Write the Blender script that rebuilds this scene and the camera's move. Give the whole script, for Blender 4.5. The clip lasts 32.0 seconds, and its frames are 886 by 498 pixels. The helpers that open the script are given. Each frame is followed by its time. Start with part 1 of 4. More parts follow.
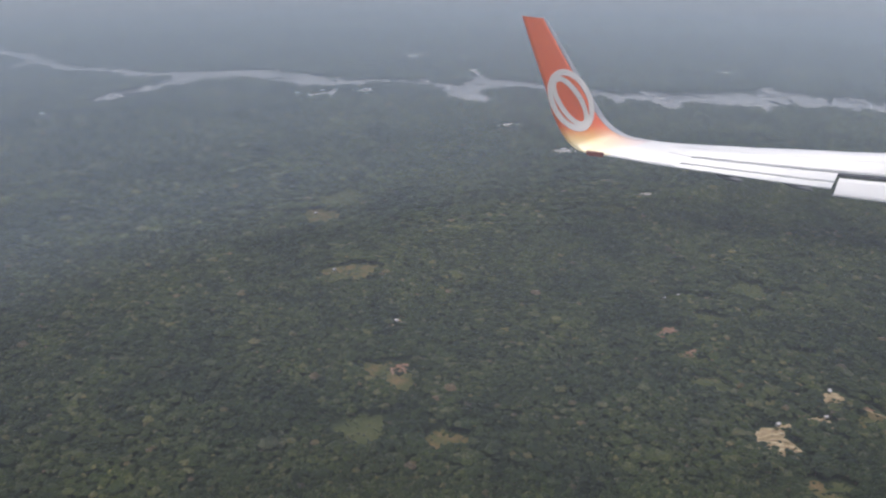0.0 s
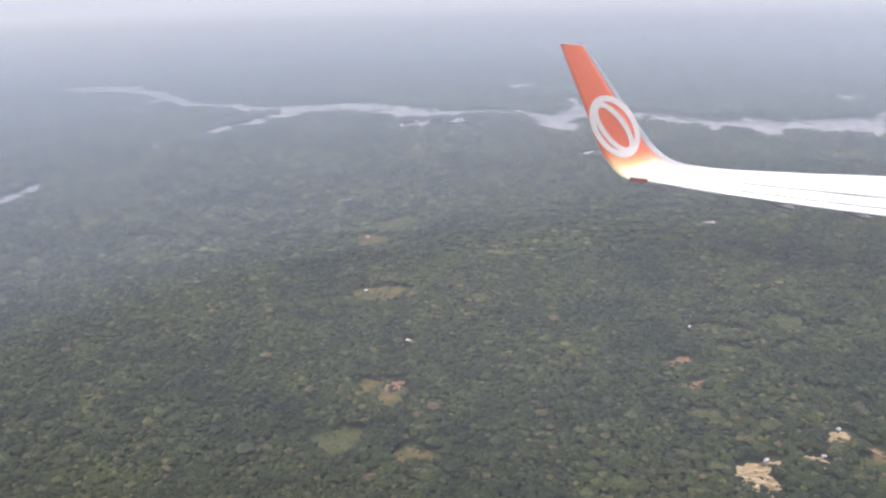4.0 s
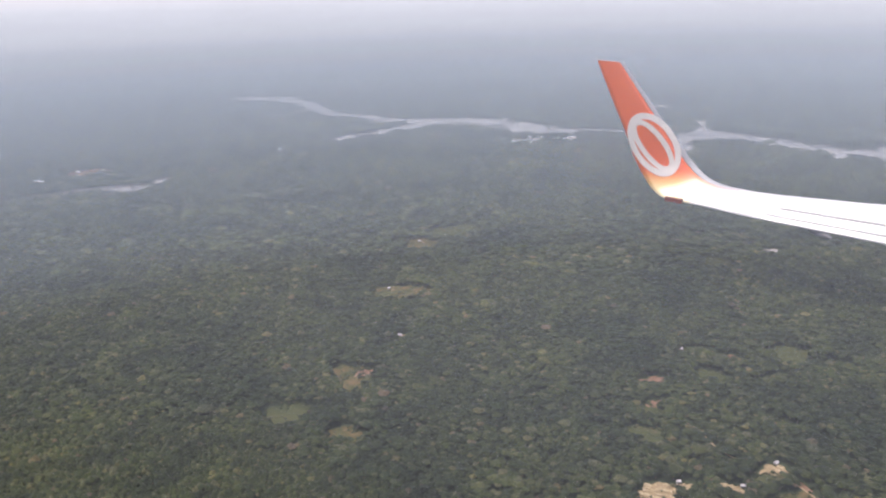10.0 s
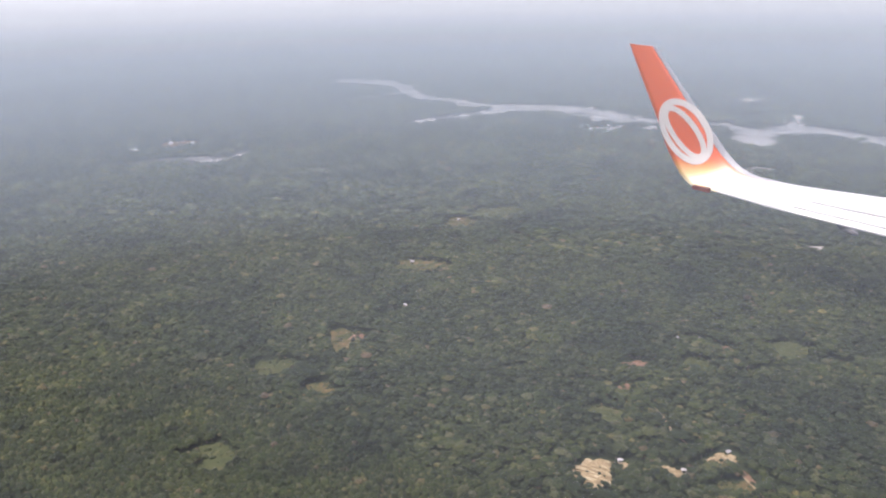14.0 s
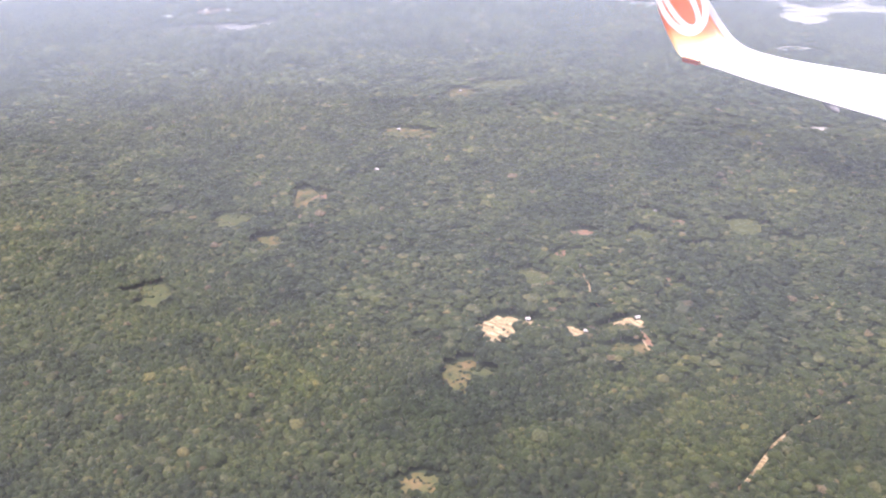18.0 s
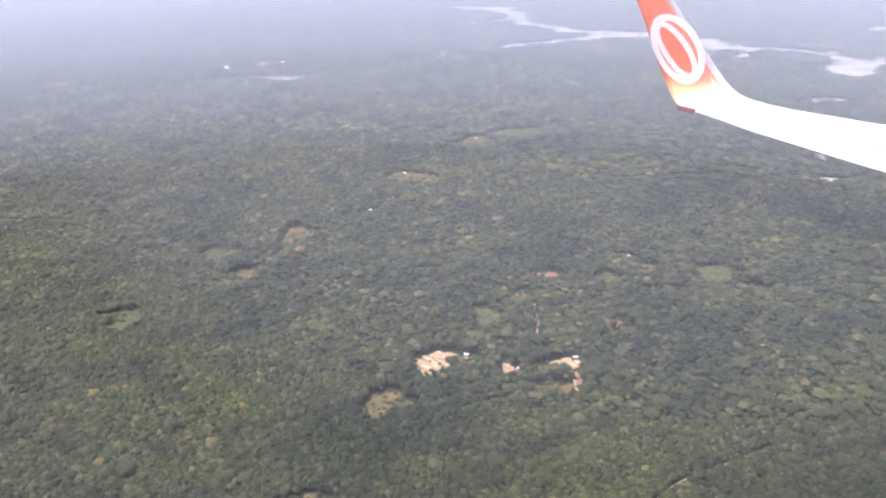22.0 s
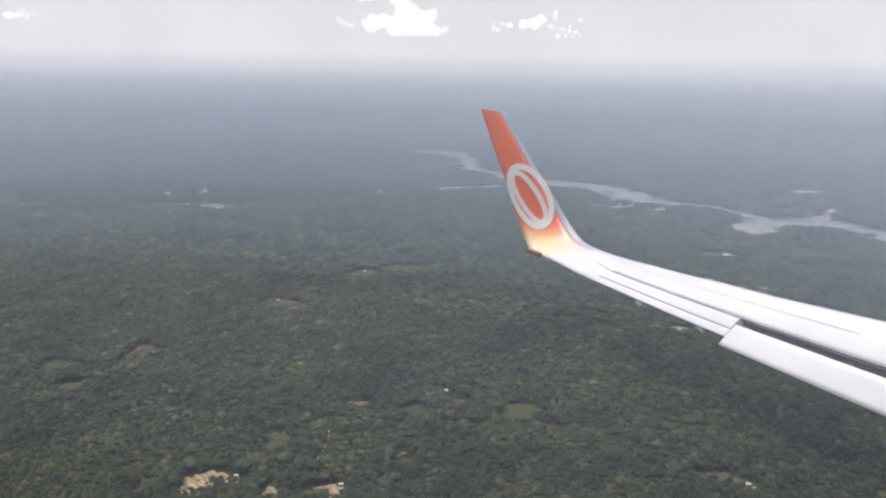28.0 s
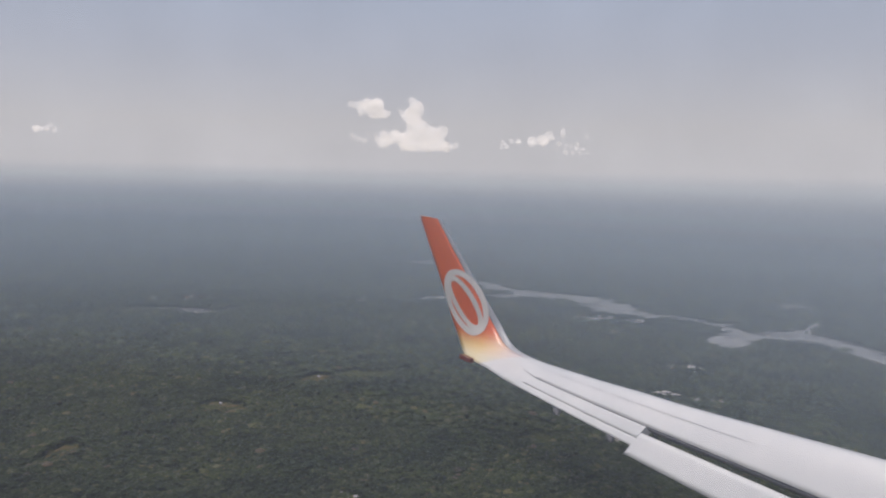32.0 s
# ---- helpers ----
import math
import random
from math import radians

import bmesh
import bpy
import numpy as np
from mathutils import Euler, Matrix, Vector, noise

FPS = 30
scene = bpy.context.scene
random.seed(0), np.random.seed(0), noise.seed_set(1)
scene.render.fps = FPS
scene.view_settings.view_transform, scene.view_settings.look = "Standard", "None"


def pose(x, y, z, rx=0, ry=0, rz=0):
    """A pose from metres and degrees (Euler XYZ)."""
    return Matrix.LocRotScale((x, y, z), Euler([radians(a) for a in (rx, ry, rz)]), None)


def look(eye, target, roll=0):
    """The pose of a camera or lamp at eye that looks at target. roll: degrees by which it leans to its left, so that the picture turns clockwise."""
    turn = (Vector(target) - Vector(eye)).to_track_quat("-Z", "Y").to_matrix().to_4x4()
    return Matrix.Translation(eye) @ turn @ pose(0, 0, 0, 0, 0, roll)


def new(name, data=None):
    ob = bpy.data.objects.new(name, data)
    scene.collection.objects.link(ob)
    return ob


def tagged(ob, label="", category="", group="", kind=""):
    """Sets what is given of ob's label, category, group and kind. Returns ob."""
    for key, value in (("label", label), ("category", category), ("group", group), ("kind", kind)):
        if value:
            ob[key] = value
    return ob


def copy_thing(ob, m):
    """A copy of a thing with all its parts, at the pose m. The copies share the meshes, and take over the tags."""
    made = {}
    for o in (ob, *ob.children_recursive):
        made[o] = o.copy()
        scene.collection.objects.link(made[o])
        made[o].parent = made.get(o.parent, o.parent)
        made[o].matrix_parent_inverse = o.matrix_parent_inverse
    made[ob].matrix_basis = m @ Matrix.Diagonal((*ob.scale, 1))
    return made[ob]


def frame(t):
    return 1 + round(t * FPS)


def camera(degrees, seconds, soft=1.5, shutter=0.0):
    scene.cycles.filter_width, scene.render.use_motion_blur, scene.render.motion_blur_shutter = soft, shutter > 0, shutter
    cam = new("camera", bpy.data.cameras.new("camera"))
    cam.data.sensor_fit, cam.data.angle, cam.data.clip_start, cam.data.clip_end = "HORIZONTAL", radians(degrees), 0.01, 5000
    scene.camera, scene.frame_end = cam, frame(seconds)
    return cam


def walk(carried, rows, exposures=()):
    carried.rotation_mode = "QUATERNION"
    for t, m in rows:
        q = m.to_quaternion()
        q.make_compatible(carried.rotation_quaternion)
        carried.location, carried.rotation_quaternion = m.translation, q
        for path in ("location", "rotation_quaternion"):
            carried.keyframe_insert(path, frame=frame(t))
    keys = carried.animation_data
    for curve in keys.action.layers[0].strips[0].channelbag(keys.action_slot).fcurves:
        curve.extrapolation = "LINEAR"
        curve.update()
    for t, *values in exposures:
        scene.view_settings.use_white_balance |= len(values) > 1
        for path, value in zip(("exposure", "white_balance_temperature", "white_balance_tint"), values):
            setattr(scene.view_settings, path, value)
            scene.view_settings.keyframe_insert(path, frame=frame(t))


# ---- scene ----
cam = camera(56.0, 32.0, soft=2.1)
PATH = [
    (0.0, pose(-0.6, 2.2, 327.0, 67.98, -2.06, 0.11)),
    (0.5, pose(15.4, 0.8, 327.4, 66.61, -1.65, 2.25)),
    (1.0, pose(31.1, -0.6, 327.6, 67.52, -0.65, 4.37)),
    (1.5, pose(46.4, -1.7, 327.8, 69.08, -1.38, 4.37)),
    (2.0, pose(61.7, -2.8, 327.8, 69.58, -0.29, 5.85)),
    (2.5, pose(76.7, -3.6, 327.7, 69.71, -0.62, 6.70)),
    (3.0, pose(91.3, -4.1, 327.7, 69.82, -0.15, 7.85)),
    (3.5, pose(105.9, -4.7, 327.6, 69.89, 0.21, 9.01)),
    (5.5, pose(165.8, -5.5, 326.9, 70.41, 1.12, 13.40)),
    (6.0, pose(180.8, -4.8, 326.7, 70.33, 0.38, 14.18)),
    (6.5, pose(195.5, -3.8, 326.4, 70.11, 0.14, 13.81)),
    (7.0, pose(210.3, -2.6, 326.0, 69.81, 0.22, 14.13)),
    (7.5, pose(225.5, -1.5, 325.5, 70.81, 0.39, 16.67)),
    (8.0, pose(241.0, -0.2, 324.9, 71.66, 1.76, 20.89)),
    (8.5, pose(256.3, 1.4, 324.4, 72.16, 2.51, 22.39)),
    (9.0, pose(271.8, 3.8, 323.6, 72.01, 4.84, 23.80)),
    (9.5, pose(287.4, 6.8, 322.8, 71.59, 3.37, 24.94)),
    (10.0, pose(302.5, 10.4, 322.0, 71.57, 1.13, 24.08)),
    (10.5, pose(317.0, 14.4, 321.0, 72.07, 2.50, 27.19)),
    (11.0, pose(331.2, 18.4, 320.0, 70.52, 0.53, 26.38)),
    (11.5, pose(345.7, 22.3, 318.9, 70.60, 0.43, 28.08)),
    (12.0, pose(359.8, 26.1, 317.8, 70.48, 1.03, 29.70)),
    (12.5, pose(373.5, 30.0, 316.7, 70.49, 0.56, 30.69)),
    (13.0, pose(386.7, 34.2, 315.5, 70.76, 0.84, 31.51)),
    (13.5, pose(400.0, 38.6, 314.1, 70.90, 0.85, 32.36)),
    (15.5, pose(454.8, 61.9, 306.2, 71.17, 1.51, 35.95)),
    (16.0, pose(467.7, 68.6, 304.2, 69.03, 1.73, 35.99)),
    (16.5, pose(480.4, 75.3, 302.4, 66.21, 0.96, 36.72)),
    (17.0, pose(492.4, 82.2, 300.9, 61.62, -0.52, 37.50)),
    (17.5, pose(503.7, 89.0, 299.4, 61.50, 0.13, 39.47)),
    (18.0, pose(514.6, 95.5, 298.2, 63.32, 1.11, 39.71)),
    (18.5, pose(525.5, 101.8, 297.2, 64.62, 1.67, 41.13)),
    (19.0, pose(536.8, 108.0, 296.2, 65.20, 1.70, 41.63)),
    (19.5, pose(548.0, 114.5, 295.4, 65.77, 1.13, 41.75)),
    (20.0, pose(559.3, 121.2, 294.6, 66.14, 1.34, 43.05)),
    (20.5, pose(570.3, 128.3, 293.7, 66.38, 1.43, 43.85)),
    (21.0, pose(581.1, 135.8, 292.8, 66.44, 2.03, 45.16)),
    (21.5, pose(591.7, 143.4, 291.7, 66.84, 1.98, 45.28)),
    (22.0, pose(602.2, 151.3, 290.3, 67.18, 2.22, 46.17)),
    (22.5, pose(612.6, 159.4, 289.0, 67.82, 2.41, 46.47)),
    (23.0, pose(623.0, 167.2, 287.7, 68.23, 2.54, 47.29)),
    (23.5, pose(633.3, 175.0, 286.6, 68.29, 3.01, 47.59)),
    (24.0, pose(643.5, 182.7, 285.8, 68.60, 3.40, 48.59)),
    (24.5, pose(654.0, 190.4, 285.1, 69.01, 3.49, 49.45)),
    (26.5, pose(695.9, 221.1, 287.5, 71.92, 2.16, 51.42)),
    (27.0, pose(706.5, 229.9, 288.3, 73.44, 1.49, 51.38)),
    (27.5, pose(716.8, 238.2, 288.9, 74.90, 0.49, 50.61)),
    (28.0, pose(726.9, 246.0, 289.2, 76.70, -0.77, 47.35)),
    (28.5, pose(736.7, 253.4, 289.1, 78.23, -1.82, 47.01)),
    (29.0, pose(746.1, 261.1, 288.6, 79.33, -1.69, 48.17)),
    (29.5, pose(755.2, 269.5, 287.8, 80.63, -1.93, 48.16)),
    (30.0, pose(764.0, 278.4, 287.0, 81.88, -2.06, 47.82)),
    (30.5, pose(772.7, 287.6, 286.0, 82.82, -1.83, 48.54)),
    (31.0, pose(781.3, 297.4, 284.8, 83.46, -1.48, 49.12)),
    (31.5, pose(789.8, 307.3, 283.5, 83.95, -1.61, 49.19)),
    (32.0, pose(798.3, 317.3, 282.3, 84.47, -1.30, 49.53)),
]

EXPOSURES = [(0.0, -0.22, 6220.0, 13.0), (1.0, 0.64, 6200.0, 13.0), (2.0, 0.53, 6270.0, 15.0), (3.0, 0.49, 6370.0, 17.0), (6.0, 0.46, 6520.0, 18.0), (8.0, 0.48, 6520.0, 18.0), (9.0, 0.28, 6520.0, 19.0), (10.0, 0.30, 6520.0, 19.0), (13.0, 0.46, 6520.0, 18.0),
             (16.0, 0.54, 6470.0, 20.0), (17.0, 1.15, 6420.0, 23.0), (17.5, 1.32, 6520.0, 25.0), (19.0, 1.37, 6430.0, 28.0), (20.0, 1.18, 6400.0, 28.0), (22.0, 1.12, 6380.0, 27.0), (23.0, 1.16, 6380.0, 27.0), (24.0, 1.06, 6370.0, 26.0), (26.5, 0.75, 6370.0, 18.0), (27.0, 0.47, 6370.0, 15.0), (28.0, 0.0, 6370.0, 14.0), (30.0, -0.5, 6420.0, 14.0), (32.0, -0.62, 6420.0, 14.0)]
walk(cam, PATH, EXPOSURES)

# ---- light: hazy midday, sun high in the south-west ----
SUN_YAW, SUN_UP = 150.0, 72.0
world = bpy.data.worlds.new("hazy_sky")
scene.world = world
world.use_nodes = True
wn = world.node_tree
sky = wn.nodes.new("ShaderNodeTexSky")
sky.sky_type = "NISHITA"
sky.sun_disc = False
sky.sun_elevation = radians(SUN_UP)
sky.sun_rotation = radians(-SUN_YAW)
sky.dust_density = 4.0
wn.links.new(sky.outputs[0], wn.nodes["Background"].inputs[0])
wn.nodes["Background"].inputs[1].default_value = 0.15
sun = new("sun", bpy.data.lights.new("sun", "SUN"))
sun.data.energy = 2.7
sun.data.angle = radians(52.0)
sun.data.color = (1.0, 0.95, 0.87)
to_sun = Vector((-math.sin(radians(SUN_YAW)) * math.cos(radians(SUN_UP)), math.cos(radians(SUN_YAW)) * math.cos(radians(SUN_UP)), math.sin(radians(SUN_UP))))
sun.matrix_world = look(to_sun * 3000, (0, 0, 0))

# ---- materials ----
def node_mat(name):
    m = bpy.data.materials.new(name)
    m.use_nodes = True
    nt = m.node_tree
    return m, nt, nt.nodes["Principled BSDF"], nt.links.new


def ramp(nt, stops):
    r = nt.nodes.new("ShaderNodeValToRGB")
    el = r.color_ramp.elements
    while len(el) < len(stops):
        el.new(0.5)
    for e, (p, c) in zip(el, stops):
        e.position, e.color = p, (*c, 1)
    return r


def noise_tex(nt, link, scale, detail=4, rough=0.55):
    g = nt.nodes.new("ShaderNodeNewGeometry")
    n = nt.nodes.new("ShaderNodeTexNoise")
    n.inputs["Scale"].default_value, n.inputs["Detail"].default_value, n.inputs["Roughness"].default_value = scale, detail, rough
    link(g.outputs["Position"], n.inputs["Vector"])
    return n


def mixed(nt, link, fac, a, b, mode="MIX", amount=None):
    m = nt.nodes.new("ShaderNodeMix")
    m.data_type, m.blend_type = "RGBA", mode
    if fac is None:
        m.inputs[0].default_value = amount
    else:
        link(fac, m.inputs[0])
    link(a, m.inputs[6])
    link(b, m.inputs[7])
    return m.outputs[2]


def bumped(nt, link, bsdf, height, dist, strength=0.6):
    b = nt.nodes.new("ShaderNodeBump")
    b.inputs["Strength"].default_value, b.inputs["Distance"].default_value = strength, dist
    link(height, b.inputs["Height"])
    link(b.outputs[0], bsdf.inputs["Normal"])


def surface_mat(name, stops, scale, fine, rough=0.8, bump=0.0, metal=0.0, spread=0.35, streak=None):
    """Noise at a broad and a fine scale over a colour ramp, with relief."""
    m, nt, p, link = node_mat(name)
    broad, grain = noise_tex(nt, link, scale), noise_tex(nt, link, fine, 6, 0.7)
    if streak:
        for tex in (broad, grain):
            mp = nt.nodes.new("ShaderNodeMapping")
            mp.inputs["Scale"].default_value = (streak[0], streak[1], 1)
            mp.inputs["Rotation"].default_value = (0, 0, -radians(streak[2]))
            link(tex.inputs["Vector"].links[0].from_socket, mp.inputs[0])
            link(mp.outputs[0], tex.inputs["Vector"])
    mm = nt.nodes.new("ShaderNodeMath")
    mm.operation = "MULTIPLY_ADD"
    link(grain.outputs[0], mm.inputs[0])
    mm.inputs[1].default_value = spread
    add = nt.nodes.new("ShaderNodeMath")
    add.operation = "MULTIPLY"
    link(broad.outputs[0], add.inputs[0])
    add.inputs[1].default_value = 1 - spread
    link(add.outputs[0], mm.inputs[2])
    r = ramp(nt, stops)
    link(mm.outputs[0], r.inputs[0])
    link(r.outputs[0], p.inputs["Base Color"])
    p.inputs["Roughness"].default_value, p.inputs["Metallic"].default_value = rough, metal
    if bump:
        bumped(nt, link, p, grain.outputs[0], bump)
    return m


def foliage_mat(name, per_object=False):
    m, nt, p, link = node_mat(name)
    if per_object:
        rnd = nt.nodes.new("ShaderNodeObjectInfo").outputs["Random"]
    else:
        rnd = nt.nodes.new("ShaderNodeNewGeometry").outputs["Random Per Island"]
    kinds = ramp(nt, [(0.0, (0.021, 0.034, 0.010)), (0.3, (0.029, 0.044, 0.012)), (0.6, (0.038, 0.053, 0.014)), (0.8, (0.048, 0.062, 0.019)),
                      (0.9, (0.062, 0.075, 0.026)), (0.96, (0.086, 0.093, 0.048)), (0.985, (0.110, 0.106, 0.038)), (1.0, (0.112, 0.086, 0.056))])
    link(rnd, kinds.inputs[0])
    # Broad tone: differing tree stands, with ridge and valley shade put into the colour.
    stand_shade = noise_tex(nt, link, 0.009, 3)
    tone = ramp(nt, [(0.32, (0.46, 0.60, 0.60)), (0.5, (1.0, 1.0, 1.0)), (0.68, (1.32, 1.24, 1.0))])
    link(stand_shade.outputs[0], tone.inputs[0])
    leaf = noise_tex(nt, link, 1.15, 6, 0.8)
    # Leaf speckle, its bright end painted as sunlit tops.
    sun_speck = ramp(nt, [(0.34, (0.42, 0.45, 0.44)), (0.5, (0.95, 0.95, 0.93)), (0.66, (1.95, 1.9, 1.75))])
    link(leaf.outputs[0], sun_speck.inputs[0])
    c = mixed(nt, link, None, kinds.outputs[0], tone.outputs[0], "MULTIPLY", 1.0)
    # Smaller patches: shaded clumps and low relief painted into the leaf colour.
    clump_shade = ramp(nt, [(0.32, (0.45, 0.54, 0.60)), (0.5, (1.0, 1.0, 1.0)), (0.68, (1.26, 1.25, 1.08))])
    link(noise_tex(nt, link, 0.035, 4, 0.6).outputs[0], clump_shade.inputs[0])
    c = mixed(nt, link, None, c, clump_shade.outputs[0], "MULTIPLY", 1.0)
    c = mixed(nt, link, None, c, sun_speck.outputs[0], "MULTIPLY", 1.0)
    link(c, p.inputs["Base Color"])
    p.inputs["Roughness"].default_value = 0.55
    p.inputs["Specular IOR Level"].default_value = 0.35
    bumped(nt, link, p, leaf.outputs[0], 1.6, 1.0)
    return m


M_CANOPY = foliage_mat("canopy_leaves")
M_CROWN = foliage_mat("crown_leaves", True)
M_FLOOR = surface_mat("forest_floor", [(0.3, (0.019, 0.029, 0.013)), (0.5, (0.033, 0.048, 0.020)), (0.7, (0.052, 0.066, 0.029))], 0.05, 0.5, 0.9, 1.5)
M_GRASS = surface_mat("pasture_grass", [(0.3, (0.024, 0.034, 0.013)), (0.45, (0.043, 0.055, 0.014)), (0.58, (0.061, 0.067, 0.020)), (0.75, (0.101, 0.079, 0.043))], 0.09, 0.6, 0.9, 0.3)
M_DRY = surface_mat("dry_grass", [(0.34, (0.039, 0.051, 0.015)), (0.46, (0.070, 0.071, 0.021)), (0.56, (0.109, 0.084, 0.030)), (0.72, (0.175, 0.112, 0.054))], 0.10, 0.6, 0.9, 0.3)
M_SAND = surface_mat("pale_sand", [(0.36, (0.080, 0.062, 0.034)), (0.42, (0.190, 0.135, 0.068)), (0.50, (0.320, 0.240, 0.128)), (0.62, (0.500, 0.420, 0.270))], 0.22, 0.8, 0.9, 0.5, spread=0.45, streak=(0.45, 1.9, 43))
M_PALE = surface_mat("pale_dusty_ground", [(0.36, (0.16, 0.15, 0.12)), (0.46, (0.34, 0.32, 0.28)), (0.6, (0.55, 0.52, 0.46))], 0.03, 0.12, 0.9, 0.3, spread=0.5)
M_RED = surface_mat("red_soil", [(0.3, (0.165, 0.088, 0.048)), (0.5, (0.210, 0.128, 0.080)), (0.7, (0.285, 0.200, 0.136))], 0.12, 0.6, 0.9, 0.3)
M_BARK = surface_mat("grey_bark", [(0.3, (0.09, 0.07, 0.05)), (0.7, (0.22, 0.19, 0.15))], 0.6, 4.0, 0.9, 0.1)
M_WALL = surface_mat("white_plaster", [(0.3, (0.36, 0.34, 0.30)), (0.7, (0.5, 0.47, 0.42))], 0.2, 2.0, 0.8)
M_TILE = surface_mat("clay_roof", [(0.3, (0.28, 0.12, 0.07)), (0.7, (0.46, 0.23, 0.14))], 0.4, 3.0, 0.8, 0.05)
M_TIN = surface_mat("zinc_roof", [(0.3, (0.42, 0.41, 0.40)), (0.7, (0.60, 0.58, 0.55))], 0.3, 2.0, 0.6, 0.02)
M_DARK = surface_mat("dark_opening", [(0.3, (0.02, 0.02, 0.02)), (0.7, (0.05, 0.05, 0.05))], 0.5, 3.0, 0.5)

M_WATER, _nt, _p, _l = node_mat("river_water")
_r = ramp(_nt, [(0.35, (0.19, 0.19, 0.19)), (0.65, (0.25, 0.24, 0.23))])
_l(noise_tex(_nt, _l, 0.01).outputs[0], _r.inputs[0])
_l(_r.outputs[0], _p.inputs["Base Color"])
_p.inputs["Roughness"].default_value = 0.16
_p.inputs["Specular IOR Level"].default_value = 0.6
bumped(_nt, _l, _p, noise_tex(_nt, _l, 0.25).outputs[0], 0.4, 0.25)


def paint(name, a, b, rough, coat=0.3):
    m, nt, p, link = node_mat(name)
    r = ramp(nt, [(0.35, a), (0.65, b)])
    link(noise_tex(nt, link, 0.03, 6).outputs[0], r.inputs[0])
    link(r.outputs[0], p.inputs["Base Color"])
    p.inputs["Roughness"].default_value, p.inputs["Coat Weight"].default_value, p.inputs["Coat Roughness"].default_value = rough, coat, 0.26
    p.inputs["Coat IOR"].default_value = 1.7
    bumped(nt, link, p, noise_tex(nt, link, 0.12).outputs[0], 0.25, 0.15)
    return m


M_WHITE = paint("white_wing_paint", (0.76, 0.76, 0.75), (0.84, 0.83, 0.81), 0.32, 0.9)
M_ORANGE = paint("orange_gloss_paint", (0.91, 0.14, 0.02), (0.95, 0.165, 0.025), 0.35, 1.0)


def foot_glow_fade(m, z0, z1, x0, x1):
    """The orange fades through yellow into the white of the wing at the foot of the winglet: livery fade plus sun glow
    painted in.
    """
    nt, p = m.node_tree, m.node_tree.nodes["Principled BSDF"]
    g, s, mr = nt.nodes.new("ShaderNodeNewGeometry"), nt.nodes.new("ShaderNodeSeparateXYZ"), nt.nodes.new("ShaderNodeMapRange")
    nt.links.new(g.outputs["Position"], s.inputs[0])
    nt.links.new(s.outputs[2], mr.inputs[0])
    mr.inputs[1].default_value, mr.inputs[2].default_value = z0, z1
    stay = ramp(nt, [(0.0, (0, 0, 0)), (0.55, (0.3, 0.3, 0.3)), (1.0, (1, 1, 1))])
    foot = ramp(nt, [(0.0, (0.90, 0.78, 0.46)), (0.35, (0.93, 0.68, 0.24)), (0.7, (0.95, 0.42, 0.08)), (1.0, (0.93, 0.20, 0.03))])
    nt.links.new(mr.outputs[0], stay.inputs[0])
    nt.links.new(mr.outputs[0], foot.inputs[0])
    along, plain = nt.nodes.new("ShaderNodeMapRange"), nt.nodes.new("ShaderNodeRGB")
    along.inputs[1].default_value, along.inputs[2].default_value = x0, x1
    nt.links.new(s.outputs[0], along.inputs[0])
    plain.outputs[0].default_value = (0.80, 0.79, 0.77, 1)
    warm = mixed(nt, nt.links.new, along.outputs[0], foot.outputs[0], plain.outputs[0])
    orange = p.inputs["Base Color"].links[0].from_socket
    nt.links.new(mixed(nt, nt.links.new, stay.outputs[0], warm, orange), p.inputs["Base Color"])


foot_glow_fade(M_ORANGE, 90.0, 116.0, 172.0, 222.0)
M_LOGO = paint("white_mark_paint", (0.82, 0.76, 0.70), (0.88, 0.82, 0.76), 0.4)
M_METAL = paint("bare_aluminium", (0.42, 0.43, 0.45), (0.52, 0.52, 0.53), 0.35)
M_LAMP = paint("dark_red_lens", (0.16, 0.03, 0.02), (0.22, 0.05, 0.03), 0.25)
M_GAP_SHADE = paint("gap_and_shade_grey", (0.10, 0.10, 0.11), (0.16, 0.16, 0.17), 0.6, 0.0)

# ---- helpers ----
rng = np.random.default_rng(7)


def part(name, bm, material, parent, label=""):
    me = bpy.data.meshes.new(name)
    bm.to_mesh(me)
    bm.free()
    me.materials.append(material)
    ob = new(name, me)
    ob.parent = parent
    if label:
        ob["label"] = label
    return ob


def array_mesh(name, verts, tris, material):
    me = bpy.data.meshes.new(name)
    me.vertices.add(len(verts))
    me.vertices.foreach_set("co", np.asarray(verts, np.float32).ravel())
    n = len(tris)
    me.loops.add(n * 3)
    me.loops.foreach_set("vertex_index", np.asarray(tris, np.int32).ravel())
    me.polygons.add(n)
    me.polygons.foreach_set("loop_start", np.arange(0, n * 3, 3, dtype=np.int32))
    me.update(calc_edges=True)
    me.validate()
    me.materials.append(material)
    return me


# ---- haze: painted far backdrop and translucent sheets in place of hazy air ----
CX, CY = 400.0, 150.0
EYE = 285.0


def ring_mesh(name, radius, z0, z1, material, steps=96, rows=8):
    vs, fs = [], []
    for j in range(rows + 1):
        for i in range(steps):
            a = 2 * math.pi * i / steps
            vs.append((CX + radius * math.cos(a), CY + radius * math.sin(a), z0 + (z1 - z0) * j / rows))
    for j in range(rows):
        for i in range(steps):
            k = (i + 1) % steps
            fs.append((j * steps + i, j * steps + k, (j + 1) * steps + k, (j + 1) * steps + i))
    me = bpy.data.meshes.new(name)
    me.from_pydata(vs, [], fs)
    for p in me.polygons:
        p.use_smooth = True
    me.materials.append(material)
    return new(name, me)


